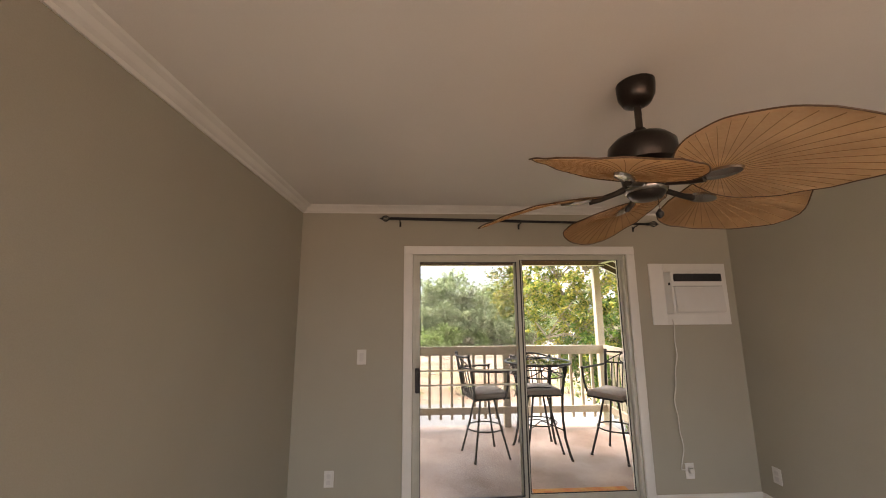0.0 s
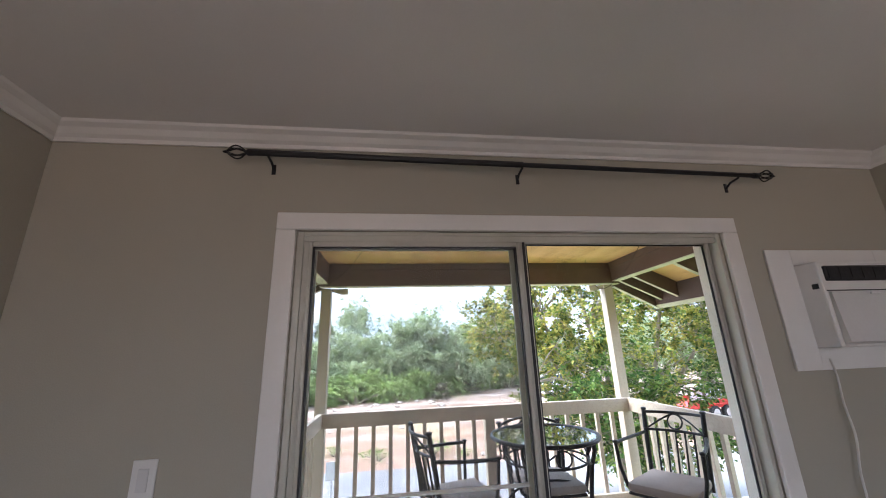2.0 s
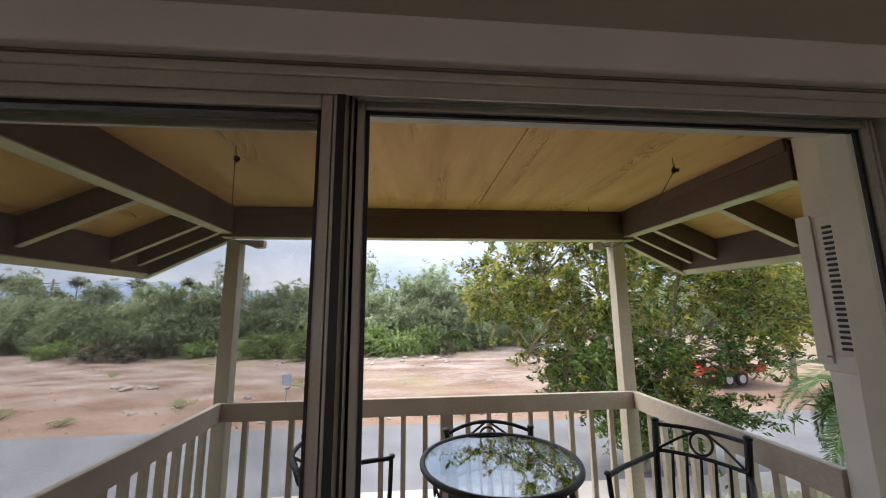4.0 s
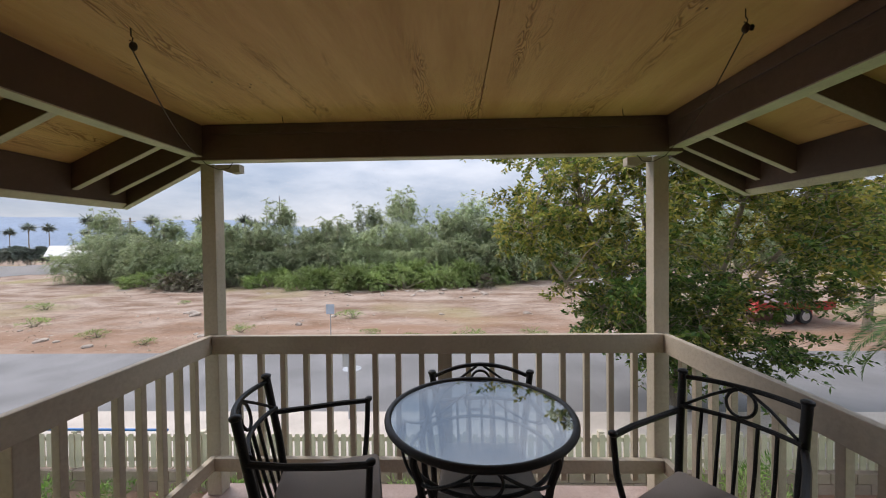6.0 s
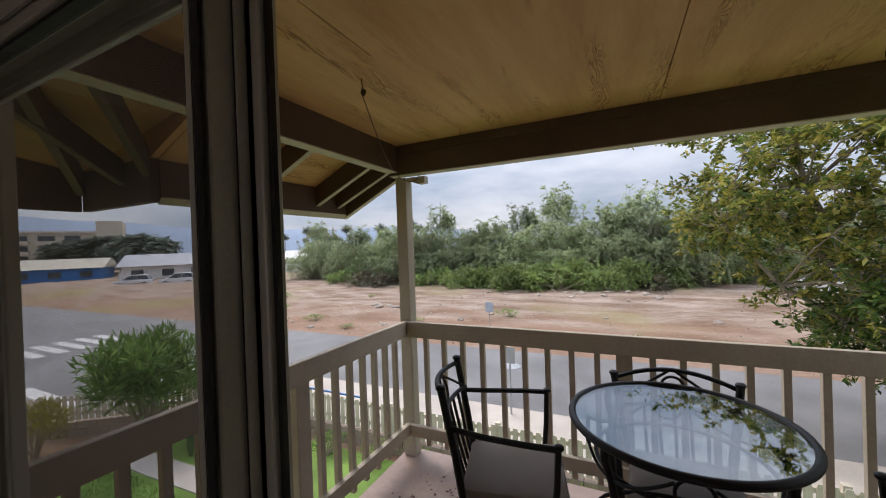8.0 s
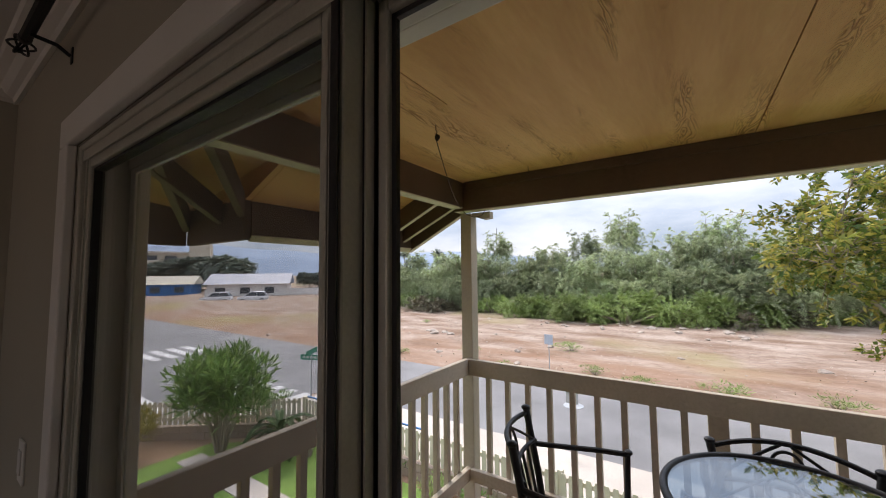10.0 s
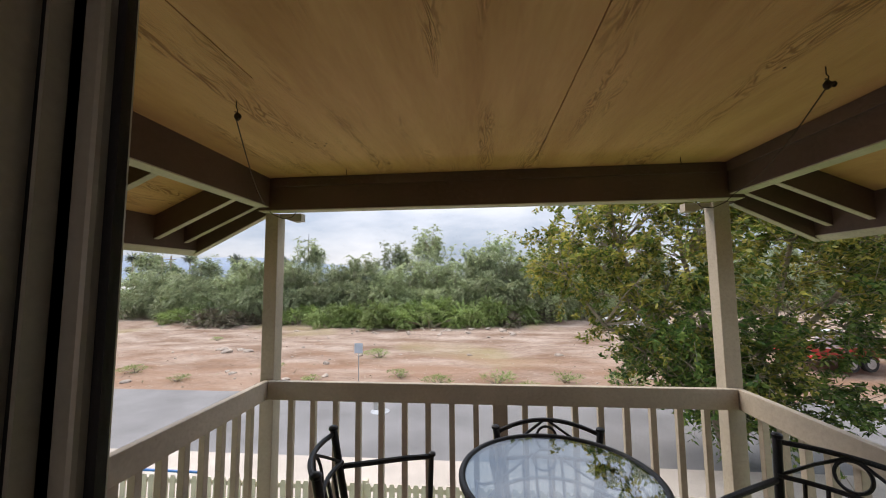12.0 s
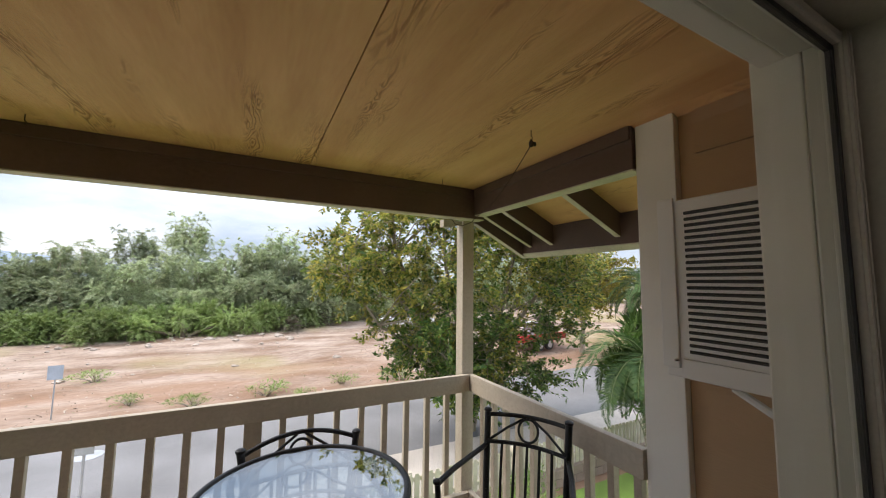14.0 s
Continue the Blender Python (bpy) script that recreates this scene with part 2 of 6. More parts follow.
PLASTIC_FACE = material("grey_white_panel", (0.66, 0.65, 0.64), 0.5, 0, 0.04)
PLYWOOD = plywood_material()
BEAM_PAINT = material("brown_beam_paint", (0.105, 0.064, 0.047), 0.6, 0, 0.18, 2.5, 40, 0.15, (1, 1, 1))
BEIGE = material("beige_wood_paint", (0.455, 0.39, 0.305), 0.55, 0, 0.13, 2.2, 50, 0.12, (1, 1, 1), spread=0.06)
PALE_TRIM = material("pale_weathered_trim_paint", (0.74, 0.71, 0.64), 0.5, 0, 0.08, 3, 60, 0.1)
EDGE_BEIGE = material("weathered_beige_edge", (0.55, 0.49, 0.40), 0.6, 0, 0.14, 5, 60, 0.15)
SIDING = material("brown_lap_siding_paint", (0.40, 0.25, 0.13), 0.65, 0, 0.10, 2.0, 70, 0.18, (0.6, 0.6, 3), spread=0.05)
DECK = material("red_brown_deck_paint", (0.26, 0.17, 0.135), 0.45, 0, 0.18, 2.0, 70, 0.15, (1, 1, 1), (0.40, 0.30, 0.26))
CUSHION = material("taupe_fabric", (0.27, 0.235, 0.215), 0.95, 0, 0.08, 4, 400, 0.4)
GLASS = glass_material("clear_glass", (0.985, 0.99, 0.985))
TABLE_GLASS = glass_material("blue_table_glass", (0.55, 0.62, 0.66), 0.30, 0.01)
SCREEN = screen_material()
DIRT = ground_material()
ASPHALT = material("worn_asphalt", (0.19, 0.185, 0.185), 0.9, 0, 0.12, 0.5, 30, 0.4, (1, 1, 1), (0.245, 0.24, 0.24))
CONCRETE = material("pale_concrete", (0.52, 0.46, 0.40), 0.9, 0, 0.12, 1.0, 40, 0.3)
ROAD_PAINT = material("white_road_paint", (0.60, 0.59, 0.57), 0.8, 0, 0.1, 3, 30, 0.2)
GRASS = material("lawn_soil", (0.16, 0.26, 0.05), 0.95, 0, 0.25, 2, 80, 0.5)
BARK = material("grey_brown_bark", (0.30, 0.25, 0.19), 0.9, 0, 0.25, 6, 50, 0.7, (1, 1, 0.3))
ROCK = material("tan_rock", (0.42, 0.35, 0.29), 0.95, 0, 0.25, 3, 20, 0.8, spread=0.15)
CREAM = material("cream_fence_paint", (0.62, 0.55, 0.43), 0.7, 0, 0.14, 3, 50, 0.2, spread=0.08)
BLOCK = material("tan_block", (0.36, 0.28, 0.22), 0.95, 0, 0.15, 3, 40, 0.5, spread=0.12)
BLUE = material("blue_plastic", (0.03, 0.16, 0.42), 0.5)
KIAWE = leaf_material("feathery_green_leaves", [(0.20, 0.25, 0.13), (0.31, 0.375, 0.20), (0.44, 0.50, 0.29), (0.55, 0.58, 0.40)], 0.45)
KIAWE_BRIGHT = leaf_material("bright_green_leaves", [(0.17, 0.25, 0.075), (0.29, 0.39, 0.125), (0.38, 0.47, 0.19)], 0.4)
CHIPS = leaf_material("dry_chips", [(0.24, 0.17, 0.125), (0.34, 0.27, 0.215), (0.42, 0.35, 0.29), (0.20, 0.20, 0.11)], 0.0, 0.9)
FROND_RIB = material("green_frond_midrib", (0.16, 0.20, 0.07), 0.5, 0, 0.15, 8, 60, 0.1)
BRIGHT_BLADE = leaf_material("narrow_bright_leaves", [(0.05, 0.10, 0.025), (0.10, 0.175, 0.04), (0.18, 0.28, 0.07)], 0.35)
KIAWE_DRY = leaf_material("dry_brush_leaves", [(0.13, 0.105, 0.075), (0.19, 0.165, 0.12), (0.16, 0.17, 0.08)], 0.2)
MANGO = leaf_material("glossy_tree_leaves", [(0.06, 0.11, 0.028), (0.13, 0.19, 0.04), (0.25, 0.28, 0.06), (0.40, 0.38, 0.085), (0.54, 0.44, 0.11)], 0.5, 0.4)
YELLOW_LEAF = leaf_material("yellow_green_leaves", [(0.16, 0.17, 0.03), (0.30, 0.26, 0.04), (0.40, 0.32, 0.05)], 0.4)
PALM_LEAF = leaf_material("palm_green_leaves", [(0.025, 0.06, 0.018), (0.05, 0.10, 0.03), (0.10, 0.15, 0.045)], 0.25, 0.6)
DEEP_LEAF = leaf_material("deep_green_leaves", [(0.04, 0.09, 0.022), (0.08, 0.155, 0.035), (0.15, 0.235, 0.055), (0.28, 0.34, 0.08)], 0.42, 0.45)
OLEANDER = leaf_material("shrub_leaves", [(0.07, 0.15, 0.03), (0.15, 0.26, 0.06), (0.28, 0.40, 0.12)], 0.4)
GRASS_LEAF = leaf_material("grass_blades", [(0.10, 0.20, 0.03), (0.15, 0.27, 0.05), (0.20, 0.31, 0.07)], 0.4)
# Far foliage greyed and lightened: distance haze is put into the leaf colour.
FAR_TREE = leaf_material("far_haze_tinted_leaves", [(0.16, 0.20, 0.17), (0.20, 0.235, 0.19), (0.24, 0.275, 0.22)], 0.2)
STUCCO = material("pale_stucco", (0.55, 0.50, 0.40), 0.9, 0, 0.06, 0.3, 10, 0.1)
WHITE_WALL = material("white_block_wall", (0.7, 0.68, 0.65), 0.9, 0, 0.06, 0.5, 10, 0.1)
BLUE_ROOF = material("grey_blue_roof", (0.16, 0.19, 0.26), 0.5, 0, 0.15, 0.8, 12, 0.2)
WINDOW_DARK = material("dark_window_glass", (0.05, 0.06, 0.07), 0.15, 0, 0.1)
# Blue-grey stands in for distance haze, put into the hills' colour.
HAZE = material("haze_tinted_hillside", (0.24, 0.30, 0.39), 1.0, 0, 0.10, 0.004, 0.05, 0)
CAR_SILVER = material("silver_car_paint", (0.50, 0.52, 0.54), 0.25, 0.6, 0.04, 3, 200, 0)
CAR_GLASS = material("dark_car_glass", (0.03, 0.035, 0.04), 0.08, 0, 0.05)
TYRE = material("black_tyre", (0.025, 0.025, 0.025), 0.85)
RIM = material("alloy_rim", (0.5, 0.5, 0.5), 0.35, 0.8)
LAMP_LENS = material("headlight_lens", (0.75, 0.76, 0.78), 0.15, 0.1)
RED_PAINT = material("red_trailer_paint", (0.45, 0.03, 0.02), 0.45, 0, 0.15, 3, 40, 0.05)
CAR_WHITE = material("white_car_paint", (0.72, 0.72, 0.72), 0.3, 0, 0.03)
SIGN_GREEN = material("green_sign_sheet", (0.01, 0.20, 0.13), 0.45)
SIGN_GREY = material("grey_sign_back", (0.42, 0.44, 0.46), 0.5, 0.4)
SIGN_BLUE = material("pale_blue_sign_sheet", (0.44, 0.49, 0.55), 0.5)
ORANGE = material("orange_mat_weave", (0.62, 0.20, 0.07), 0.95, 0, 0.2, 8, 200, 0.4, (1, 1, 1), (0.55, 0.30, 0.10))
CORD = material("white_cord", (0.72, 0.70, 0.66), 0.5)
RUSTY = material("rusty_dark_metal", (0.06, 0.035, 0.025), 0.7, 0.4, 0.3, 20, 90, 0.3)


# ---- mesh helpers ----
def part(name, bm, m, parent=None, label="", smooth=False):
    me = bpy.data.meshes.new(name)
    bm.to_mesh(me)
    bm.free()
    me.materials.append(m)
    if smooth:
        me.shade_smooth()
        me.set_sharp_from_angle(angle=radians(40))
    ob = new(name, me)
    if parent:
        ob.parent = parent
    return tagged(ob, label)


def thing(name, m, label, category, group="", kind=""):
    ob = new(name)
    ob.empty_display_size = 0.1
    ob.matrix_world = m
    return tagged(ob, label, category, group, kind)


def add_box(bm, x0, x1, y0, y1, z0, z1, bevel=0.0, m=None):
    r = bmesh.ops.create_cube(bm, size=1, matrix=Matrix.Translation(((x0 + x1) / 2, (y0 + y1) / 2, (z0 + z1) / 2)) @ Matrix.Diagonal((x1 - x0, y1 - y0, z1 - z0, 1)))
    vs = r["verts"]
    if bevel:
        es = list({e for v in vs for e in v.link_edges})
        r = bmesh.ops.bevel(bm, geom=es, offset=bevel, segments=2, affect="EDGES", profile=0.5)
        vs = list({v for f in r["faces"] for v in f.verts} | {v for v in vs if v.is_valid})
    if m:
        bmesh.ops.transform(bm, matrix=m, verts=vs)
    return vs


def boxed(name, x0, x1, y0, y1, z0, z1, m, parent=None, label="", bevel=0.003):
    bm = bmesh.new()
    add_box(bm, x0, x1, y0, y1, z0, z1, bevel)
    return part(name, bm, m, parent, label)


def structure(ob, label, category):
    return tagged(ob, label, category, "", "structure")


def add_tube(bm, pts, r, seg=8, closed=False, cap=True):
    """A tube along points; r is one radius or one for each point."""
    pts = [Vector(p) for p in pts]
    n = len(pts)
    rs = r if isinstance(r, (list, tuple)) else [r] * n
    rings, up = [], None
    for i, p in enumerate(pts):
        a = pts[(i - 1) % n] if closed or i > 0 else p
        b = pts[(i + 1) % n] if closed or i < n - 1 else p
        d = (b - a).normalized()
        if up is None:
            up = d.orthogonal().normalized()
        up = (up - d * up.dot(d)).normalized()
        side = d.cross(up)
        rings.append([bm.verts.new(p + (up * math.cos(k * 2 * math.pi / seg) + side * math.sin(k * 2 * math.pi / seg)) * rs[i]) for k in range(seg)])
    for i in range(n if closed else n - 1):
        ra, rb = rings[i], rings[(i + 1) % n]
        for k in range(seg):
            bm.faces.new((ra[k], ra[(k + 1) % seg], rb[(k + 1) % seg], rb[k]))
    if cap and not closed:
        bm.faces.new(rings[0][::-1])
        bm.faces.new(rings[-1])


def tube(name, pts, r, m, parent=None, label="", seg=8, closed=False):
    bm = bmesh.new()
    add_tube(bm, pts, r, seg, closed)
    bmesh.ops.recalc_face_normals(bm, faces=bm.faces)
    return part(name, bm, m, parent, label, True)


def add_lathe(bm, profile, seg=24, at=(0, 0, 0)):
    """A turned shape from (radius, height) pairs, bottom to top."""
    rings = []
    for r, z in profile:
        rings.append([bm.verts.new((at[0] + r * math.cos(k * 2 * math.pi / seg), at[1] + r * math.sin(k * 2 * math.pi / seg), at[2] + z)) for k in range(seg)])
    for a, b in zip(rings, rings[1:]):
        for k in range(seg):
            bm.faces.new((a[k], a[(k + 1) % seg], b[(k + 1) % seg], b[k]))
    bm.faces.new(rings[0][::-1])
    bm.faces.new(rings[-1])


def lathe(name, profile, m, parent=None, label="", seg=24, at=(0, 0, 0)):
    bm = bmesh.new()
    add_lathe(bm, profile, seg, at)
    return part(name, bm, m, parent, label, True)


def add_prism(bm, poly, lift):
    """A polygon of 3D points, pushed by the vector lift into a solid."""
    a = [bm.verts.new(p) for p in poly]
    b = [bm.verts.new(Vector(p) + Vector(lift)) for p in poly]
    k = len(a)
    bm.faces.new(a)
    bm.faces.new(b[::-1])
    for i in range(k):
        bm.faces.new((a[(i + 1) % k], a[i], b[i], b[(i + 1) % k]))
    bmesh.ops.recalc_face_normals(bm, faces=bm.faces)


def prism(name, poly, lift, m, parent=None, label=""):
    bm = bmesh.new()
    add_prism(bm, poly, lift)
    return part(name, bm, m, parent, label)


def mesh_of(name, verts, faces, m, parent=None, label="", smooth=False):
    me = bpy.data.meshes.new(name)
    me.from_pydata(verts, [], faces)
    me.materials.append(m)
    if smooth:
        me.shade_smooth()
    ob = new(name, me)
    if parent:
        ob.parent = parent
    return tagged(ob, label)


def leaf_cloud(name, centres, ways, normals, lengths, widths, m, parent=None, label=""):
    """Many leaves in one mesh: each a pointed blade, folded a little along its middle."""
    n = len(centres)
    side = np.cross(normals, ways)
    side /= np.linalg.norm(side, axis=1, keepdims=True) + 1e-9
    lift = np.cross(ways, side)
    ln, wd = lengths[:, None], widths[:, None]
    v = np.empty((n, 4, 3))
    v[:, 0] = centres
    v[:, 1] = centres + ways * ln * 0.45 + side * wd * 0.5 + lift * wd * 0.15
    v[:, 2] = centres + ways * ln
    v[:, 3] = centres + ways * ln * 0.45 - side * wd * 0.5 + lift * wd * 0.15
    me = bpy.data.meshes.new(name)
    me.vertices.add(n * 4)
    me.vertices.foreach_set("co", v.reshape(-1))
    me.loops.add(n * 4)
    me.loops.foreach_set("vertex_index", np.arange(n * 4, dtype=np.int32))
    me.polygons.add(n)
    me.polygons.foreach_set("loop_start", np.arange(0, n * 4, 4, dtype=np.int32))
    me.update(calc_edges=True)
    me.materials.append(m)
    ob = new(name, me)
    if parent:
        ob.parent = parent
    return tagged(ob, label)


def unit(a):
    return a / (np.linalg.norm(a, axis=-1, keepdims=True) + 1e-9)


# ---- the room ----
DECK_Z, CEIL, GZ = -0.08, 2.42, -2.42


def solid(name, boxes, m, label, category):
    bm = bmesh.new()
    for b in boxes:
        add_box(bm, *b)
    return structure(part(name, bm, m), label, category)


solid("floor", [(-1.99, 2.0, -5.15, 0.0, -0.12, 0.0)], CARPET, "plain beige carpet on the room's floor", "floor")
solid("ceiling", [(-1.84, 1.88, -5.0, 0.0, CEIL, CEIL + 0.1)], CEILING, "matt off-white painted room ceiling", "ceiling")
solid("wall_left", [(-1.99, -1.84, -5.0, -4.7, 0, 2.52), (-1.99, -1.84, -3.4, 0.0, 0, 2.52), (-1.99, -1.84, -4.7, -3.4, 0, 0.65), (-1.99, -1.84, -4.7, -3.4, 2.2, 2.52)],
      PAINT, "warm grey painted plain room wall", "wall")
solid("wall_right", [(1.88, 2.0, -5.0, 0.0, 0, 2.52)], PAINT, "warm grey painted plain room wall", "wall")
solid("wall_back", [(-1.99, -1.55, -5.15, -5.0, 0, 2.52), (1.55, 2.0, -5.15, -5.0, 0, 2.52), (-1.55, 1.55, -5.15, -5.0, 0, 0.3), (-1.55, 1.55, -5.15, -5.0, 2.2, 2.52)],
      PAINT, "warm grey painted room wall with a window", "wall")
solid("wall_front", [(-2.4, -0.91, 0, 0.13, -0.1, 2.52), (0.925, 1.245, 0, 0.13, -0.1, 2.52), (1.695, 2.0, 0, 0.13, -0.1, 2.52), (1.245, 1.695, 0, 0.13, -0.1, 1.5),
                     (1.245, 1.695, 0, 0.13, 1.855, 2.52), (-0.91, 0.925, 0, 0.13, 2.01, 2.52)],
      PAINT, "warm grey painted wall around the sliding glass door", "wall")


solid("wall_front_outside", [(-2.4, -1.012, 0.1302, 0.1308, -0.1, 2.41), (-1.012, 1.032, 0.1302, 0.1308, 2.142, 2.41), (1.032, 1.24, 0.1302, 0.1308, -0.1, 2.41), (1.70, 1.83, 0.1302, 0.1308, -0.1, 2.41)],
      SIDING, "brown painted outer face of the front wall", "wall")


def moulding(name, profile, a, b, inward, m, label):
    """A moulding with a profile of (out, height) pairs, from a to b, its face turned to inward."""
    a, b, w = Vector((*a, 0)), Vector((*b, 0)), Vector((*inward, 0))
    return structure(prism(name, [a + w * o + Vector((0, 0, z)) for o, z in profile], b - a, m), label, "trim")


CROWN = [(0, 2.365), (0.012, 2.362), (0.018, 2.376), (0.035, 2.384), (0.052, 2.402), (0.075, 2.410), (0.082, 2.4195), (0, 2.4195)]
moulding("trim_crown_front", CROWN, (-1.84, 0), (1.88, 0), (0, -1), WHITE, "white crown moulding under the ceiling")
moulding("trim_crown_left", CROWN, (-1.84, -5.0), (-1.84, -0.002), (1, 0), WHITE, "white crown moulding under the ceiling")
moulding("trim_crown_right", CROWN, (1.88, -5.0), (1.88, -0.002), (-1, 0), WHITE, "white crown moulding under the ceiling")
moulding("trim_crown_back", CROWN, (-1.84, -5.0), (1.88, -5.0), (0, 1), WHITE, "white crown moulding under the ceiling")
BASE = [(0, 0), (0.014, 0), (0.014, 0.085), (0.008, 0.1), (0, 0.1)]
moulding("baseboard_front_left", BASE, (-1.84, 0), (-0.985, 0), (0, -1), WHITE, "white painted baseboard at the wall's foot")
moulding("baseboard_front_right", BASE, (1.0, 0), (1.88, 0), (0, -1), WHITE, "white painted baseboard at the wall's foot")
moulding("baseboard_left", BASE, (-1.84, -5), (-1.84, -0.02), (1, 0), WHITE, "white painted baseboard at the wall's foot")
moulding("baseboard_right", BASE, (1.88, -5), (1.88, -0.02), (-1, 0), WHITE, "white painted baseboard at the wall's foot")

casing = thing("trim_door_casing", pose(0, 0, 0), "white painted wooden casing round the sliding door", "trim", kind="structure")
boxed("side_casing", -0.985, -0.912, -0.02, -0.001, 0, 2.01, WHITE, casing, bevel=0.004)
boxed("side_casing", 0.927, 1.0, -0.02, -0.001, 0, 2.01, WHITE, casing, bevel=0.004)
boxed("head_casing", -0.985, 1.0, -0.02, -0.001, 2.0105, 2.08, WHITE, casing, bevel=0.004)

outside = thing("trim_door_outside", pose(0, 0, 0), "beige outside trim and reveal of the sliding door", "trim", kind="structure")
boxed("jamb_board", 0.912, 0.924, 0.092, 0.146, DECK_Z, 2.03, PALE_TRIM, outside)
boxed("jamb_board", -0.909, -0.882, 0.105, 0.134, DECK_Z, 2.03, PALE_TRIM, outside)
boxed("head_board", -0.8815, 0.9115, 0.105, 0.134, 1.995, 2.03, PALE_TRIM, outside)
boxed("side_trim", 0.926, 1.03, 0.131, 0.150, DECK_Z, 2.03, PALE_TRIM, outside)
boxed("side_trim", -1.01, -0.911, 0.131, 0.138, DECK_Z, 2.03, PALE_TRIM, outside)
boxed("head_trim", -1.01, 1.03, 0.131, 0.142, 2.031, 2.14, PALE_TRIM, outside)

# ---- sliding door: fixed pane and sliding pane in an aluminium frame, screen outside ----
door = thing("door_1", pose(0, 0, 0), "closed grey aluminium sliding glass door with insect screen", "door", kind="structure")
bm = bmesh.new()
add_box(bm, -0.909, -0.884, 0.0, 0.104, -0.01, 2.008, 0.003)
add_box(bm, 0.906, 0.9235, 0.0, 0.090, -0.01, 2.008, 0.003)
add_box(bm, -0.884, 0.906, 0.0, 0.104, 1.992, 2.008, 0.003)
add_box(bm, -0.884, 0.906, 0.0, 0.104, -0.05, 0.012, 0.003)
for y in (0.004, 0.045, 0.088):
    add_box(bm, -0.884, 0.899 if y < 0.04 else -0.01, y, y + 0.004, 1.968, 1.992)
    add_box(bm, -0.884, 0.899, y, y + 0.004, 0.012, 0.028)
part("door_frame", bm, ALUMINIUM, door)


def door_panel(name, x0, x1, y0, y1, label, s=0.034, s2=0.034, top=1.95):
    bm = bmesh.new()
    ym = (y0 + y1) / 2
    for a, b in ((x0, x0 + s), (x1 - s2, x1)):
        add_box(bm, a, b, y0, y1, 0.03, 1.988, 0.003)
        add_box(bm, a + 0.012, a + 0.018, y0 - 0.003, y0, 0.03, 1.988)
        add_box(bm, b - 0.018, b - 0.012, y0 - 0.003, y0, 0.03, 1.988)
    add_box(bm, x0 + s, x1 - s2, y0, y1, top, 1.988, 0.003)
    add_box(bm, x0 + s, x1 - s2, y0, y1, 0.03, 0.11, 0.003)
    p = part(name, bm, ALUMINIUM, door, label)
    bm = bmesh.new()
    for a, b, c, d in ((x0 + s, x0 + s + 0.006, 0.11, top), (x1 - s2 - 0.006, x1 - s2, 0.11, top), (x0 + s, x1 - s2, top - 0.006, top), (x0 + s, x1 - s2, 0.11, 0.116)):
        add_box(bm, a, b, y0 + 0.007, y1 - 0.007, c, d)
    part("gasket", bm, GASKET, p, "black rubber gasket")
    bm = bmesh.new()
    add_box(bm, x0 + s + 0.006, x1 - s2 - 0.006, ym - 0.002, ym + 0.002, 0.116, top - 0.006)
    g = part("pane", bm, GLASS, p, "clear glass pane")
    g.visible_shadow = False
    return p


sliding = door_panel("sliding_panel", -0.886, 0.006, 0.010, 0.042, "sliding door panel in its closed position")
fixed = door_panel("fixed_panel", -0.002, 0.904, 0.050, 0.070, "fixed door panel", 0.030, 0.020, 1.974)
# Black strip stands in for the shade in the gap beside the sliding stile.
boxed("interlock", 0.0062, 0.0095, 0.037, 0.047, 0.032, 1.986, GASKET, sliding, "black strip standing in for the unlit interlock gap", 0)
boxed("interlock_face", -0.005, 0.0058, 0.0042, 0.0068, 0.032, 1.986, GASKET, sliding, "black edge strip", 0)
boxed("interlock_lip", 0.010, 0.0125, 0.036, 0.0495, 0.032, 1.986, ALUMINIUM, fixed, "thin pale lip", 0)
bm = bmesh.new()
add_box(bm, -0.888, -0.846, -0.034, 0.009, 0.90, 1.09, 0.008)
add_box(bm, -0.872, -0.858, -0.052, -0.03, 0.93, 1.06, 0.005)
part("handle", bm, BLACK_PLASTIC, sliding, "black plastic door handle")
bm = bmesh.new()
for a, b, c, d in ((-0.884, -0.85, 0.02, 1.99), (-0.036, -0.006, 0.02, 1.99)):
    add_box(bm, a, b, 0.092, 0.103, c, d, 0.002)
add_box(bm, -0.85, -0.036, 0.092, 0.103, 1.955, 1.99, 0.002)
add_box(bm, -0.85, -0.036, 0.092, 0.103, 0.02, 0.06, 0.002)
screen = part("screen_panel", bm, ALUMINIUM, door, "sliding insect screen panel")
bm = bmesh.new()
add_box(bm, -0.85, -0.036, 0.0965, 0.0975, 0.06, 1.955)
part("screen_mesh", bm, SCREEN, screen, "fine dark insect screen mesh").visible_shadow = False
for z in (1.05, 0.935):
    tube("push_bar", [(-0.85, 0.089, z), (-0.036, 0.089, z)], 0.007, WHITE, screen, "thin pale push bar")

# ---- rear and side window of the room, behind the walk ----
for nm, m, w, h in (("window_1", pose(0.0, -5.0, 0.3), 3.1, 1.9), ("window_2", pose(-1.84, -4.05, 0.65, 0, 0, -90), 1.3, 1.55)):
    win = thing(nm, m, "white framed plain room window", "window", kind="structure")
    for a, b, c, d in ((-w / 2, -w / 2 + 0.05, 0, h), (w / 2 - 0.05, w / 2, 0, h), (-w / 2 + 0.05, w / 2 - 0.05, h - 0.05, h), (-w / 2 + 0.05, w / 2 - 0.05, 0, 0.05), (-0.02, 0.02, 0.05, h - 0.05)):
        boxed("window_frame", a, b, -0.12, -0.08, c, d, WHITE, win)

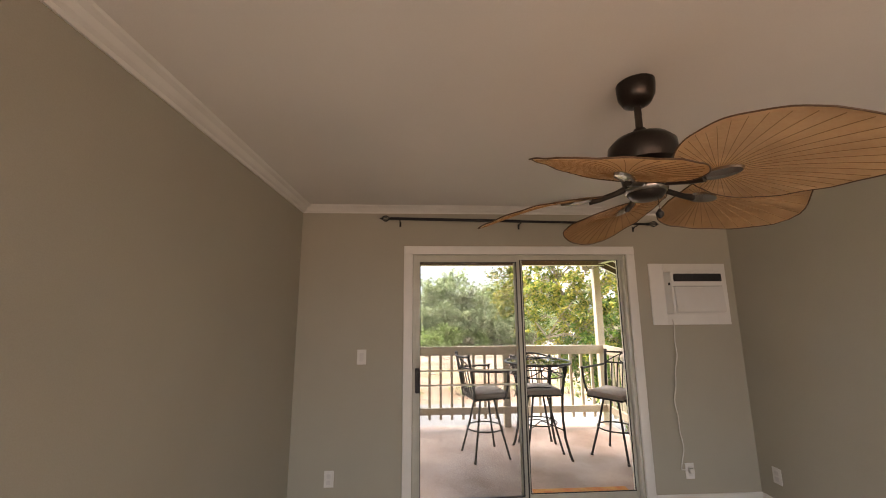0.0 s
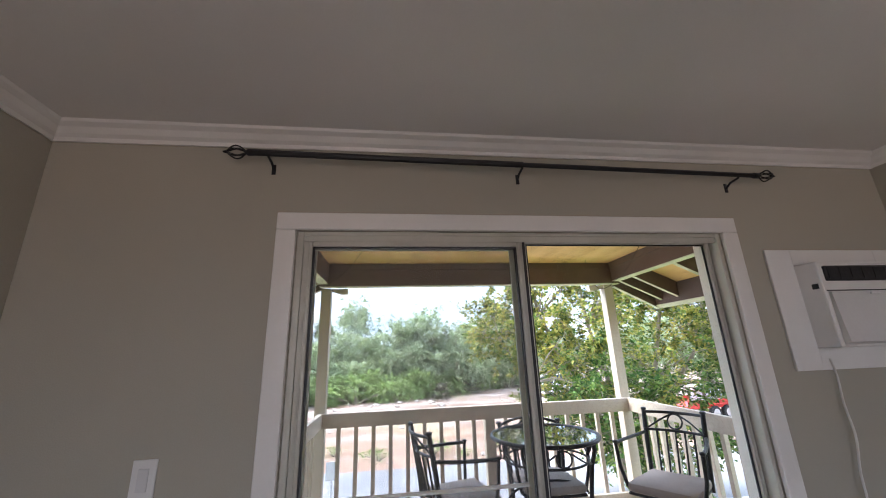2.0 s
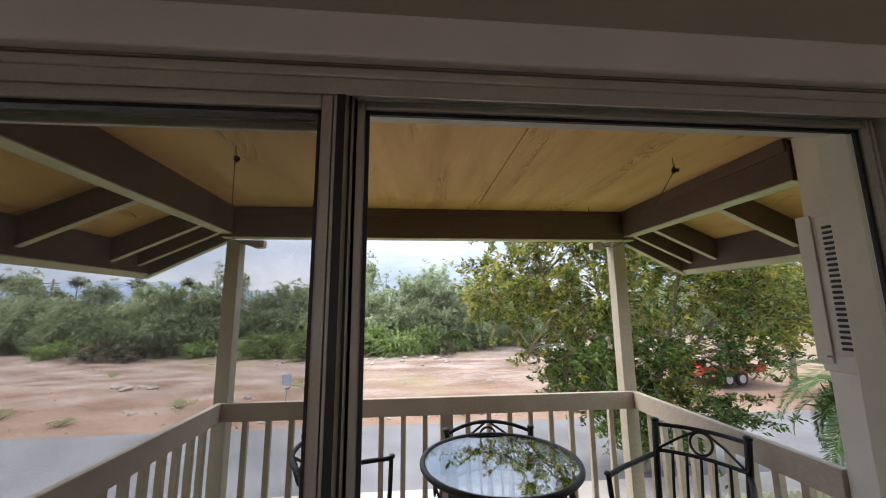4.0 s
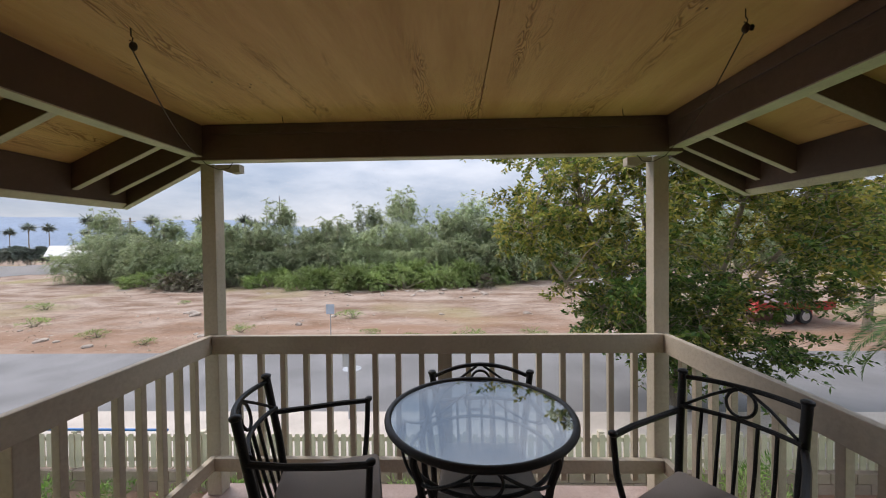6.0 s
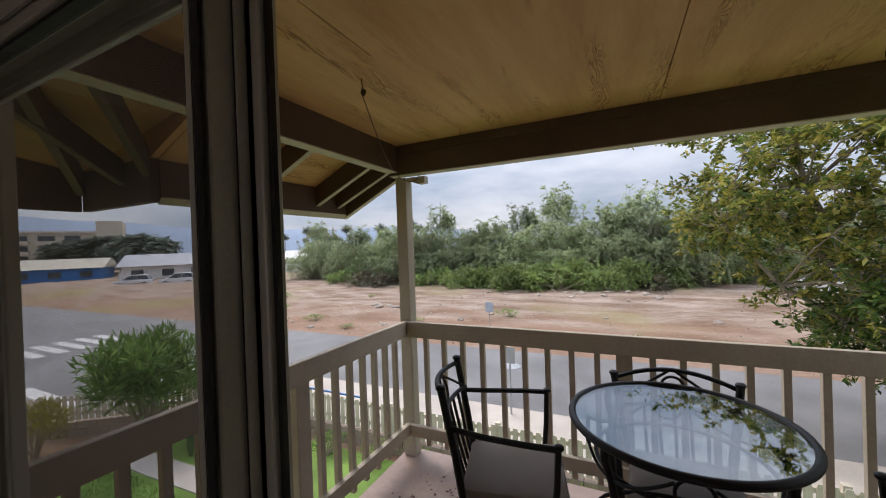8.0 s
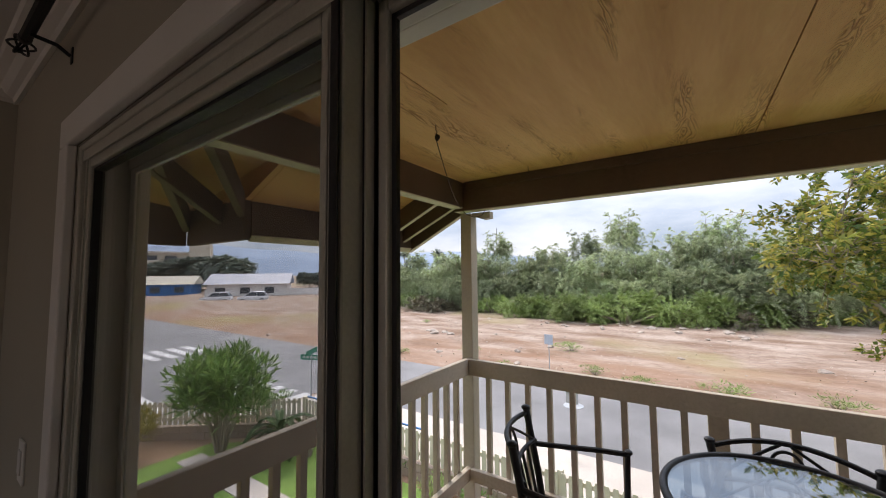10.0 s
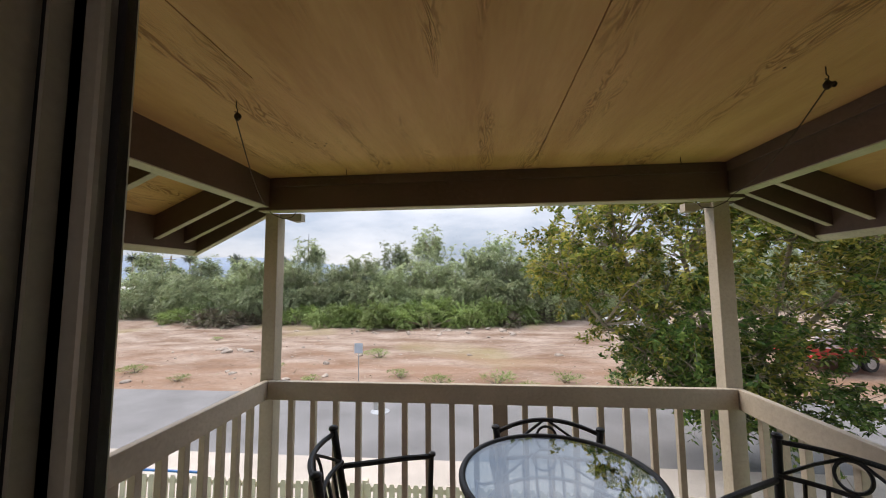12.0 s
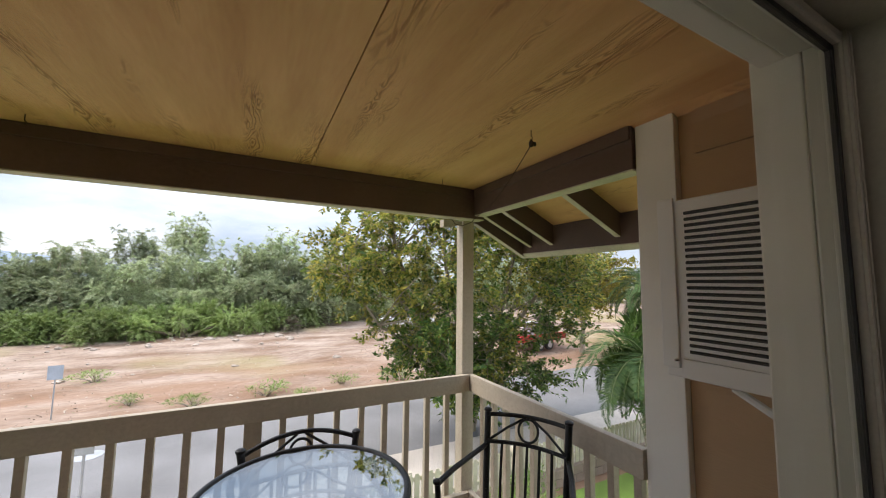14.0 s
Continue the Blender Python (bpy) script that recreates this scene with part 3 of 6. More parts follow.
# ---- curtain rod ----
rod = thing("curtain_rod", pose(0, 0, 0), "bare black metal curtain rod with cage finials", "curtain rod")
ZL, ZR, RY = 2.303, 2.268, -0.075
tube("pole", [(-1.075, RY, ZL), (1.10, RY, ZR)], 0.0105, BLACK_IRON, rod)
tube("pole_sleeve", [(-1.075, RY, ZL), (0.0, RY, ZL + (ZR - ZL) * 0.49)], 0.0128, BLACK_IRON, rod)
for s, x, z in ((-1, -1.075, ZL), (1, 1.10, ZR)):
    bm = bmesh.new()
    add_tube(bm, [(x, RY, z), (x + s * 0.02, RY, z), (x + s * 0.028, RY, z)], [0.013, 0.014, 0.008], 10)
    for k in range(6):
        a = k * math.pi / 3
        add_tube(bm, [(x + s * (0.025 + 0.075 * u), RY + math.cos(a) * 0.025 * math.sin(math.pi * u), z + math.sin(a) * 0.025 * math.sin(math.pi * u)) for u in [i / 8 for i in range(9)]], 0.003, 5)
    add_tube(bm, [(x + s * 0.097, RY, z), (x + s * 0.112, RY, z)], [0.008, 0.003], 8)
    part("finial", bm, BLACK_IRON, rod, "wrought cage finial", True)
for x in (-1.02, 0.0, 1.02):
    z = ZL + (ZR - ZL) * (x + 1.075) / 2.175
    bm = bmesh.new()
    add_tube(bm, [(x, -0.004, z - 0.035), (x, -0.03, z - 0.018), (x, RY, z - 0.014)], 0.005, 6)
    add_box(bm, x - 0.008, x + 0.008, -0.004, -0.0005, z - 0.055, z - 0.01, 0.002)
    part("bracket", bm, BLACK_IRON, rod, "small wall bracket", True)


# ---- wall plates ----
def wall_plate(name, m, label, category, slots):
    t = thing(name, m, label, category)
    boxed("cover_plate", -0.036, 0.036, -0.006, -0.0005, -0.058, 0.058, AC_WHITE, t, bevel=0.002)
    for z in slots:
        boxed("rocker" if len(slots) == 1 else "socket", -0.016, 0.016, -0.010, -0.006, z - (0.033 if len(slots) == 1 else 0.016), z + (0.033 if len(slots) == 1 else 0.016), PLASTIC_FACE, t, bevel=0.002)
    return t


wall_plate("light_switch", pose(-1.315, 0, 1.18), "white rocker light switch on the wall", "switch", (0,))
wall_plate("wall_outlet", pose(-1.535, 0, 0.29), "white double wall outlet", "outlet", (-0.022, 0.022))
wall_plate("wall_outlet", pose(1.30, 0, 0.27), "white double wall outlet below the air conditioner", "outlet", (-0.022, 0.022))
wall_plate("wall_outlet", pose(1.88, -0.16, 0.28, 0, 0, -90), "white double wall outlet", "outlet", (-0.022, 0.022))

# ---- through-wall air conditioner ----
ac = thing("air_conditioner", pose(1.47, 0, 1.5), "white through-wall room air conditioner with outside vents", "air conditioner")
bm = bmesh.new()
for a, b, c, d in ((-0.35, -0.222, -0.09, 0.43), (0.225, 0.335, -0.09, 0.43), (-0.222, 0.225, -0.09, -0.002), (-0.222, 0.225, 0.357, 0.43)):
    add_box(bm, a, b, -0.012, -0.001, c, d, 0.002)
part("wall_panel", bm, AC_WHITE, ac, "white board panel filling the wall opening")
bm = bmesh.new()
add_box(bm, -0.222, 0.222, -0.10, 0.13, 0.0, 0.355, 0.008)
part("cabinet", bm, AC_WHITE, ac)
bm = bmesh.new()
add_box(bm, -0.20, 0.215, -0.105, -0.1005, 0.27, 0.335, 0.006)
grille = part("air_outlet", bm, AC_DARK, ac, "black air outlet slot")
for k in range(7):
    boxed("louvre", -0.185 + k * 0.058, -0.181 + k * 0.058, -0.108, -0.1055, 0.278, 0.327, BLACK_PLASTIC, grille, bevel=0)
bm = bmesh.new()
add_prism(bm, [(-0.205, -0.101, 0.225), (-0.205, -0.112, 0.222), (-0.205, -0.125, 0.02), (-0.205, -0.101, 0.01)], (0.418, 0, 0))
part("front_cover", bm, PLASTIC_FACE, ac, "pale ribbed intake cover")
boxed("cover_seam", -0.21, 0.216, -0.104, -0.1005, 0.228, 0.232, AC_DARK, ac, bevel=0)
boxed("latch", -0.02, 0.03, -0.118, -0.111, 0.212, 0.222, AC_WHITE, ac, bevel=0.002)
boxed("knob", -0.2235, -0.22, -0.085, -0.06, 0.24, 0.262, AC_DARK, ac, bevel=0)
# outside body: side sheet with slots
bm = bmesh.new()
add_box(bm, -0.222, 0.222, 0.131, 0.482, -0.012, 0.418, 0.004)
body = part("outside_body", bm, AC_WHITE, ac, "white sheet metal body on the outside")
bm = bmesh.new()
rows = 23
for k in range(rows):
    z = 0.052 + k * 0.0150
    add_tube(bm, [(-0.2225, 0.185, z), (-0.2225, 0.425, z)], 0.0042, 6)
    add_tube(bm, [(-0.2225, 0.150, z), (-0.2225, 0.164, z)], 0.0042, 6)
part("vent_slots", bm, AC_DARK, body, "rows of dark vent slots")
boxed("side_flange", -0.229, -0.2235, 0.448, 0.488, 0.01, 0.424, AC_WHITE, body, "folded white flange", bevel=0.002)
boxed("bottom_flange", -0.230, -0.2235, 0.133, 0.44, -0.010, 0.035, AC_WHITE, body, bevel=0.002)
for y in (0.16, 0.45):
    lathe("screw", [(0.006, -0.002), (0.006, 0.001), (0.003, 0.003)], NICKEL, body, "", 8, (-0.235, y, 0.03))
tube("support_bracket", [(-0.18, 0.36, -0.020), (-0.18, 0.15, -0.13), (-0.18, 0.15, -0.022)], 0.009, AC_WHITE, ac, "white diagonal support bracket")

cord = thing("power_cord", pose(0, 0, 0), "white power cord hanging from the air conditioner", "cord")
bm = bmesh.new()
pts = []
for i in range(34):
    u = i / 33
    pts.append((1.285 - 0.07 * u + 0.022 * math.sin(u * 9.0) * (0.4 + u) + 0.006 * math.sin(u * 31), -0.014 - 0.012 * math.sin(u * 3.1), 1.455 - 1.17 * u))
pts.append((1.29, -0.025, 0.285))
add_tube(bm, pts, 0.0042, 6)
part("cable", bm, CORD, cord, "", True)
boxed("plug", 1.28, 1.315, -0.04, -0.012, 0.262, 0.298, CORD, cord, bevel=0.004)

# ---- ceiling fan with palm leaf blades ----
fan = thing("ceiling_fan", pose(0.01, -1.785, 0), "dark bronze ceiling fan with five palm leaf blades", "ceiling fan")
lathe("canopy", [(0.028, 2.325), (0.05, 2.335), (0.066, 2.365), (0.07, 2.40), (0.07, 2.4195)], BRONZE, fan, "", 28)
lathe("downrod", [(0.013, 2.20), (0.013, 2.33)], BRONZE, fan, "", 14)
lathe("motor_housing", [(0.06, 2.075), (0.112, 2.085), (0.122, 2.12), (0.118, 2.16), (0.095, 2.185), (0.045, 2.20), (0.03, 2.215), (0.02, 2.23)], BRONZE, fan, "", 32)
lathe("switch_housing", [(0.02, 1.945), (0.05, 1.95), (0.064, 1.966), (0.078, 2.01), (0.082, 2.04), (0.07, 2.075)], BRONZE, fan, "", 28)
lathe("lower_band", [(0.068, 1.972), (0.073, 1.976), (0.076, 1.986), (0.072, 1.992)], NICKEL, fan, "polished band", 28)
tube("pull_chain", [(0.02, -0.035, 1.968), (0.02, -0.037, 1.90)], 0.0014, NICKEL, fan)
lathe("chain_pull", [(0.004, 1.868), (0.013, 1.878), (0.014, 1.888), (0.004, 1.902)], BLACK_PLASTIC, fan, "", 12, (0.02, -0.037, 0))


def blade_shape(u):
    """Half widths to the two sides of the midrib, u from root to tip: broad, blunt, with a notch near the tip."""
    a = max(0.0, math.sin(math.pi * min(1, max(0, u)) ** 0.75)) ** 0.48
    notch = 0.35 * max(0, u - 0.78) / 0.22
    return 0.245 * a * (1.0 - 0.05 * u), 0.242 * a * (1.0 - 0.10 * (1 - u)) * (1 - notch)


def fan_blade():
    bl = new("blade")
    bl.parent = fan
    n, k = 64, 40
    L0, L1 = 0.143, 0.668
    grid = []
    for i in range(n + 1):
        u = 0.004 + 0.992 * i / n
        a, b = blade_shape(u)
        row = []
        for j in range(k + 1):
            s = -1 + 2 * j / k
            y = s * (a if s > 0 else b)
            x = L0 + (L1 - L0) * u
            ang = math.atan2(y, x - 0.20 + (0.10 if x < 0.30 else 0.10))
            pleat = 0.0034 * abs(((ang * 13 / math.pi * 2) % 2) - 1)
            dish = 0.002 * (y / 0.15) ** 2 - 0.11 * max(0, u - 0.35) ** 1.5
            row.append((x, y, dish + pleat))
        grid.append(row)
    verts = [Vector(p) for r in grid for p in r]
    bm = bmesh.new()
    vs = [bm.verts.new(p) for p in verts]
    w = k + 1
    for i in range(n):
        for j in range(k):
            bm.faces.new((vs[i * w + j], vs[(i + 1) * w + j], vs[(i + 1) * w + j + 1], vs[i * w + j + 1]))
    bmesh.ops.solidify(bm, geom=bm.faces[:], thickness=0.004)
    bmesh.ops.recalc_face_normals(bm, faces=bm.faces)
    part("leaf", bm, PALM_WEAVE, bl, "tan woven palm leaf", True)
    rim = [Vector(grid[i][0]) for i in range(0, n + 1, 2)] + [Vector(grid[i][k]) for i in range(n, -1, -2)]
    tube("leaf_edging", rim, 0.0024, PALM_EDGE, bl, "dark bound edge", 6, True)
    def on_leaf(x, y):
        u = (x - L0) / (L1 - L0)
        return (x, y, 0.002 * (y / 0.15) ** 2 - 0.11 * max(0, u - 0.35) ** 1.5 - 0.0022)
    bm = bmesh.new()
    for r in range(46):
        th = -2.75 + 5.5 * r / 45
        pts, d = [], 0.03
        while True:
            x, y = 0.24 + d * math.cos(th), d * math.sin(th)
            u = (x - L0) / (L1 - L0)
            if not 0.01 < u < 0.985 or d > 0.6:
                break
            a, b = blade_shape(u)
            if y > a - 0.004 or y < -b + 0.004:
                break
            pts.append(on_leaf(x, y))
            d += 0.02
        if len(pts) > 2:
            add_tube(bm, pts, 0.0009, 4)
    part("leaf_ribs", bm, PALM_RIB, bl, "fine radiating ribs", True)
    bm = bmesh.new()
    add_tube(bm, [(0.05, 0, 0.02), (0.10, 0, 0.004), (0.16, 0, -0.010), (0.20, 0, -0.012)], [0.016, 0.011, 0.011, 0.014], 10)
    part("blade_arm", bm, BRONZE, bl, "bronze blade arm", True)
    bm = bmesh.new()
    add_lathe(bm, [(0.02, -0.020), (0.038, -0.016), (0.040, -0.008), (0.03, -0.002)], 20)
    bmesh.ops.transform(bm, matrix=Matrix.Translation((0.245, 0, 0.004)) @ Matrix.Diagonal((1.6, 0.72, 1, 1)), verts=bm.verts)
    part("blade_plate", bm, NICKEL, bl, "polished oval blade plate", True)
    return bl


first_blade = fan_blade()
for k in range(5):
    b = first_blade if k == 0 else copy_thing(first_blade, Matrix())
    b.matrix_basis = Matrix.Translation((0, 0, 1.985)) @ Matrix.Rotation(radians(152.6 - 72 * k), 4, "Z") @ Matrix.Rotation(radians(-16.3), 4, "X") @ Matrix.Rotation(radians(2), 4, "Y")

# ---- covered balcony: deck, ceiling, beams, posts, roof ----
bm = bmesh.new()
add_box(bm, -1.30, 1.86, 0.131, 2.47, DECK_Z - 0.12, DECK_Z)
structure(part("floor_deck", bm, DECK), "red-brown painted balcony deck, worn and dusty", "deck")

bm = bmesh.new()
for a, b, c, d in ((-1.19, -0.553, 0.131, 1.05), (-0.548, 0.591, 0.131, 1.05), (-1.19, 0.591, 1.05, 2.25), (0.596, 1.79, 0.131, 2.25)):
    add_box(bm, a, b, c, d, CEIL, CEIL + 0.014)
add_box(bm, -1.19, 1.79, 0.131, 2.25, CEIL + 0.016, CEIL + 0.03)
structure(part("ceiling_balcony", bm, PLYWOOD), "tan stained plywood balcony ceiling with wood grain", "ceiling")


def beam(name, x0, x1, y0, y1, z0, z1, label="brown painted timber roof beam"):
    t = thing(name, pose((x0 + x1) / 2, (y0 + y1) / 2, z0), label, "beam", kind="structure")
    hx, hy = (x1 - x0) / 2, (y1 - y0) / 2
    boxed("timber", -hx, hx, -hy, hy, 0.006, z1 - z0, BEAM_PAINT, t, bevel=0.004)
    boxed("bottom_edge", -hx + 0.002, hx - 0.002, -hy + 0.002, hy - 0.002, 0, 0.0058, EDGE_BEIGE, t, "worn pale lower edge", 0)
    return t


beam("beam_front", -1.275, 1.885, 2.252, 2.345, 2.19, CEIL + 0.03)
beam("beam_right", 1.792, 1.885, 0.935, 2.25, 2.215, CEIL + 0.03)
beam("beam_left", -1.285, -1.192, 0.131, 2.25, 2.215, CEIL + 0.03)
bm = bmesh.new()
add_box(bm, -1.16, 1.76, 2.238, 2.2515, 2.355, 2.419, 0.003)
structure(part("trim_ceiling_front", bm, BEAM_PAINT), "brown batten under the ceiling edge", "trim")
bm = bmesh.new()
add_box(bm, 1.778, 1.7915, 0.94, 2.235, 2.355, 2.419, 0.003)
structure(part("trim_ceiling_right", bm, BEAM_PAINT), "brown batten under the ceiling edge", "trim")


def timber_post(name, x0, x1, y0, y1, z0, z1, label, m=BEIGE):
    return structure(boxed(name, x0, x1, y0, y1, z0, z1, m, None, "", 0.004), label, "post")


timber_post("post_left", -1.275, -1.178, 2.342, 2.44, DECK_Z, 2.188, "beige painted square timber balcony post")
timber_post("post_right", 1.75, 1.848, 2.342, 2.44, DECK_Z, 2.188, "beige painted square timber balcony post")
for s, x in ((1, -1.176), (-1, 1.748)):
    bm = bmesh.new()
    add_prism(bm, [(x, 2.36, 2.188), (x + s * 0.16, 2.36, 2.188), (x + s * 0.16, 2.36, 2.135), (x + s * 0.10, 2.36, 2.13), (x, 2.36, 2.165)], (0, 0.06, 0))
    structure(part("trim_beam_block", bm, BEIGE), "short beige block under the beam beside the post", "trim")

# roof over the side overhangs
SL = 0.46


def overhang(side, xb, xe, y0, y1, ys):
    """Soffit, rafters, fascia and barge board outside a side beam; side is 1 or -1."""
    roof = thing("roof_overhang", pose(xb, (y0 + y1) / 2, 2.2), "brown rafters and tan plywood of the sloping roof overhang", "roof", kind="structure")
    w = abs(xe - xb)
    def P(d, y, up):
        return Vector((side * d, y - (y0 + y1) / 2, 0.02 - SL * d + up))
    bm = bmesh.new()
    add_prism(bm, [P(-0.55, y0, 0.155), P(w + 0.06, y0, 0.155), P(w + 0.06, y0, 0.19), P(-0.55, y0, 0.19)], (0, y1 - y0, 0))
    part("soffit", bm, PLYWOOD, roof, "tan stained plywood soffit")
    for y in ys:
        bm = bmesh.new()
        add_prism(bm, [P(0.0, y - 0.02, 0.004), P(w - 0.03, y - 0.02, 0.004), P(w - 0.03, y - 0.02, 0.153), P(0.0, y - 0.02, 0.153)], (0, 0.04, 0))
        r = part("rafter", bm, BEAM_PAINT, roof)
        bm = bmesh.new()
        add_prism(bm, [P(0.0, y - 0.018, 0.0), P(w - 0.03, y - 0.018, 0.0), P(w - 0.03, y - 0.018, 0.0038), P(0.0, y - 0.018, 0.0038)], (0, 0.036, 0))
        part("rafter_edge", bm, EDGE_BEIGE, r, "pale lower edge")
    bm = bmesh.new()
    add_prism(bm, [P(w - 0.03, y0, -0.045), P(w, y0, -0.06), P(w, y0, 0.15), P(w - 0.03, y0, 0.15)], (0, y1 - y0, 0))
    f = part("fascia", bm, BEAM_PAINT, roof)
    bm = bmesh.new()
    add_prism(bm, [P(w - 0.032, y0, -0.052), P(w + 0.004, y0, -0.068), P(w + 0.004, y0, -0.062), P(w - 0.032, y0, -0.046)], (0, y1 - y0, 0))
    part("fascia_edge", bm, EDGE_BEIGE, f, "pale lower edge")
    bm = bmesh.new()
    add_prism(bm, [P(0.0, y1, -0.04), P(w + 0.004, y1, -0.062), P(w + 0.004, y1, 0.17), P(-0.55, y1, 0.19), P(-0.55, y1, 0.05)], (0, 0.04, 0))
    g = part("barge_board", bm, BEAM_PAINT, roof)
    bm = bmesh.new()
    add_prism(bm, [P(0.0, y1 - 0.002, -0.046), P(w + 0.004, y1 - 0.002, -0.068), P(w + 0.004, y1 - 0.002, -0.0625), P(0.0, y1 - 0.002, -0.0405)], (0, 0.046, 0))
    part("barge_edge", bm, EDGE_BEIGE, g, "pale lower edge")
    return roof


overhang(1, 1.886, 2.38, 0.14, 2.36, (2.26, 2.02, 1.44, 0.86))
overhang(-1, -1.286, -1.84, 0.9, 2.36, (2.26, 2.02, 1.45))

# house eave beside the balcony, with hip and jack rafters
eave = thing("roof_house_eave", pose(-1.9, 0.5, 2.2), "brown rafters under the house roof corner", "roof", kind="structure")
bm = bmesh.new()
add_prism(bm, [(0.62, -0.36, 0.30), (0.62, 0.36, 0.02 + 0.155), (-0.66, 0.36, -0.06), (-0.66, -0.36, 0.06)], (0, 0, 0.03))
part("soffit", bm, PLYWOOD, eave, "tan stained plywood soffit")
for a, b in (((0.60, -0.34, 0.17), (-0.62, 0.34, -0.20)), ((0.60, -0.10, 0.10), (0.05, 0.36, -0.16)), ((-0.05, -0.36, 0.10), (-0.55, 0.0, -0.14)), ((0.2, -0.36, 0.13), (-0.20, 0.36, -0.18))):
    a, b = Vector(a), Vector(b)
    d = (b - a).normalized()
    s = Vector((-d.y, d.x, 0)).normalized() * 0.02
    bm = bmesh.new()
    add_prism(bm, [a - s, b - s, b - s + Vector((0, 0, 0.13)), a - s + Vector((0, 0, 0.13))], s * 2)
    r = part("rafter", bm, BEAM_PAINT, eave)
    bm = bmesh.new()
    add_prism(bm, [a - s * 0.9 - Vector((0, 0, 0.004)), b - s * 0.9 - Vector((0, 0, 0.004)), b - s * 0.9 - Vector((0, 0, 0.0005)), a - s * 0.9 - Vector((0, 0, 0.0005))], s * 1.8)
    part("rafter_edge", bm, BEAM_PAINT, r)
boxed("fascia", -0.66, 0.08, 0.36, 0.40, -0.295, -0.06, BEAM_PAINT, eave)
boxed("fascia_side", -0.70, -0.662, -1.2, 0.36, -0.295, 0.10, BEAM_PAINT, eave)
prism("gable_board", [(0.615, 0.362, 0.17), (0.0, 0.362, -0.10), (-0.66, 0.362, -0.10), (-0.66, 0.362, 0.33), (0.615, 0.362, 0.33)], (0, 0.034, 0), PLYWOOD, eave)

bm = bmesh.new()
add_box(bm, -2.56, 2.36, -5.3, 0.86, 2.53, 2.58)
add_box(bm, -1.30, 1.90, 0.861, 2.36, 2.53, 2.58)
structure(part("roof_deck", bm, BEAM_PAINT), "brown boarded roof deck over the room", "roof")

# ---- storey below, deck framing ----
solid("wall_lower_storey", [(-2.4, 2.0, -5.15, -5.0, GZ, -0.121), (-2.4, 2.0, -0.02, 0.13, GZ, -0.121), (-2.4, -2.25, -4.999, -0.021, GZ, -0.121), (1.85, 2.0, -4.999, -0.021, GZ, -0.121)],
      SIDING, "brown painted plain wall of the storey below", "wall")
solid("wall_side_outside", [(-2.4, -1.991, -5.15, -5.0, -0.12, 2.52), (-2.4, -2.25, -4.999, -0.001, -0.12, 2.52)], SIDING, "brown painted plain outer side of the house", "wall")
for name, x in (("post_under_left", -1.25), ("post_under_right", 1.76)):
    timber_post(name, x, x + 0.09, 2.33, 2.42, GZ, DECK_Z - 0.301, "beige painted square post under the balcony deck")
bm = bmesh.new()
add_box(bm, -1.29, 1.85, 2.32, 2.45, DECK_Z - 0.30, DECK_Z - 0.121)
for k in range(8):
    x = -1.28 + 0.44 * k
    add_box(bm, x, x + 0.04, 0.131, 2.319, DECK_Z - 0.27, DECK_Z - 0.121)
structure(part("trim_deck_joists", bm, BEAM_PAINT), "brown timber joists under the balcony deck", "trim")

# ---- wing wall with lap siding beside the air conditioner ----
wing = thing("wall_wing", pose(1.835, 0.4, 0), "brown lap sided wall at the balcony's end", "wall", kind="structure")
boxed("sheathing", 0.004, 0.17, -0.268, 0.36, -0.6, 2.45, SIDING, wing, bevel=0)
timber_post("post_wall", 1.808, 1.96, 0.762, 0.93, DECK_Z - 0.5, CEIL - 0.001, "wide pale trim board at the wall's end", PALE_TRIM)

# ---- railing ----
railing = thing("balcony_railing", pose(0, 2.32, DECK_Z), "beige painted wooden balcony railing with square balusters", "railing")


def rail_run(a, b, out, thick):
    """A run of railing from a to b (x, y): top board, bottom rail, balusters on the outer side; out points outward; thick marks thicker ones."""
    a, b, out = Vector((*a, 0)) - Vector((0, 2.32, 0)), Vector((*b, 0)) - Vector((0, 2.32, 0)), Vector((*out, 0))
    d = (b - a).normalized()
    L = (b - a).length
    turn = Matrix((d.to_tuple(), out.to_tuple(), (0, 0, 1))).transposed().to_4x4()
    m = Matrix.Translation(a) @ turn
    for nm, z0, z1 in (("top_rail", 0.985, 1.108), ("bottom_rail", 0.19, 0.28)):
        bm = bmesh.new()
        add_box(bm, 0, L, 0, 0.04, z0, z1, 0.004, m)
        bmesh.ops.recalc_face_normals(bm, faces=bm.faces)
        part(nm, bm, BEIGE, railing)
    return m, L


def balusters(m, L, first, step, thick=()):
    mesh = None
    x = first
    while x < L - 0.05:
        w = 0.018
        if any(abs(x - t) < step * 0.5 for t in thick):
            bm = bmesh.new()
            add_box(bm, -0.047, 0.047, 0.042, 0.13, 0.0, 0.984, 0.004)
            ob = part("mid_post", bm, BEIGE, railing)
        elif mesh is None:
            bm = bmesh.new()
            add_box(bm, -w, w, 0.042, 0.078, 0.115, 1.085, 0.002)
            ob = part("baluster", bm, BEIGE, railing)
            mesh = ob.data
        else:
            ob = new("baluster", mesh)
            ob.parent = railing
        ob.matrix_basis = m @ Matrix.Translation((x, 0, 0))
        x += step


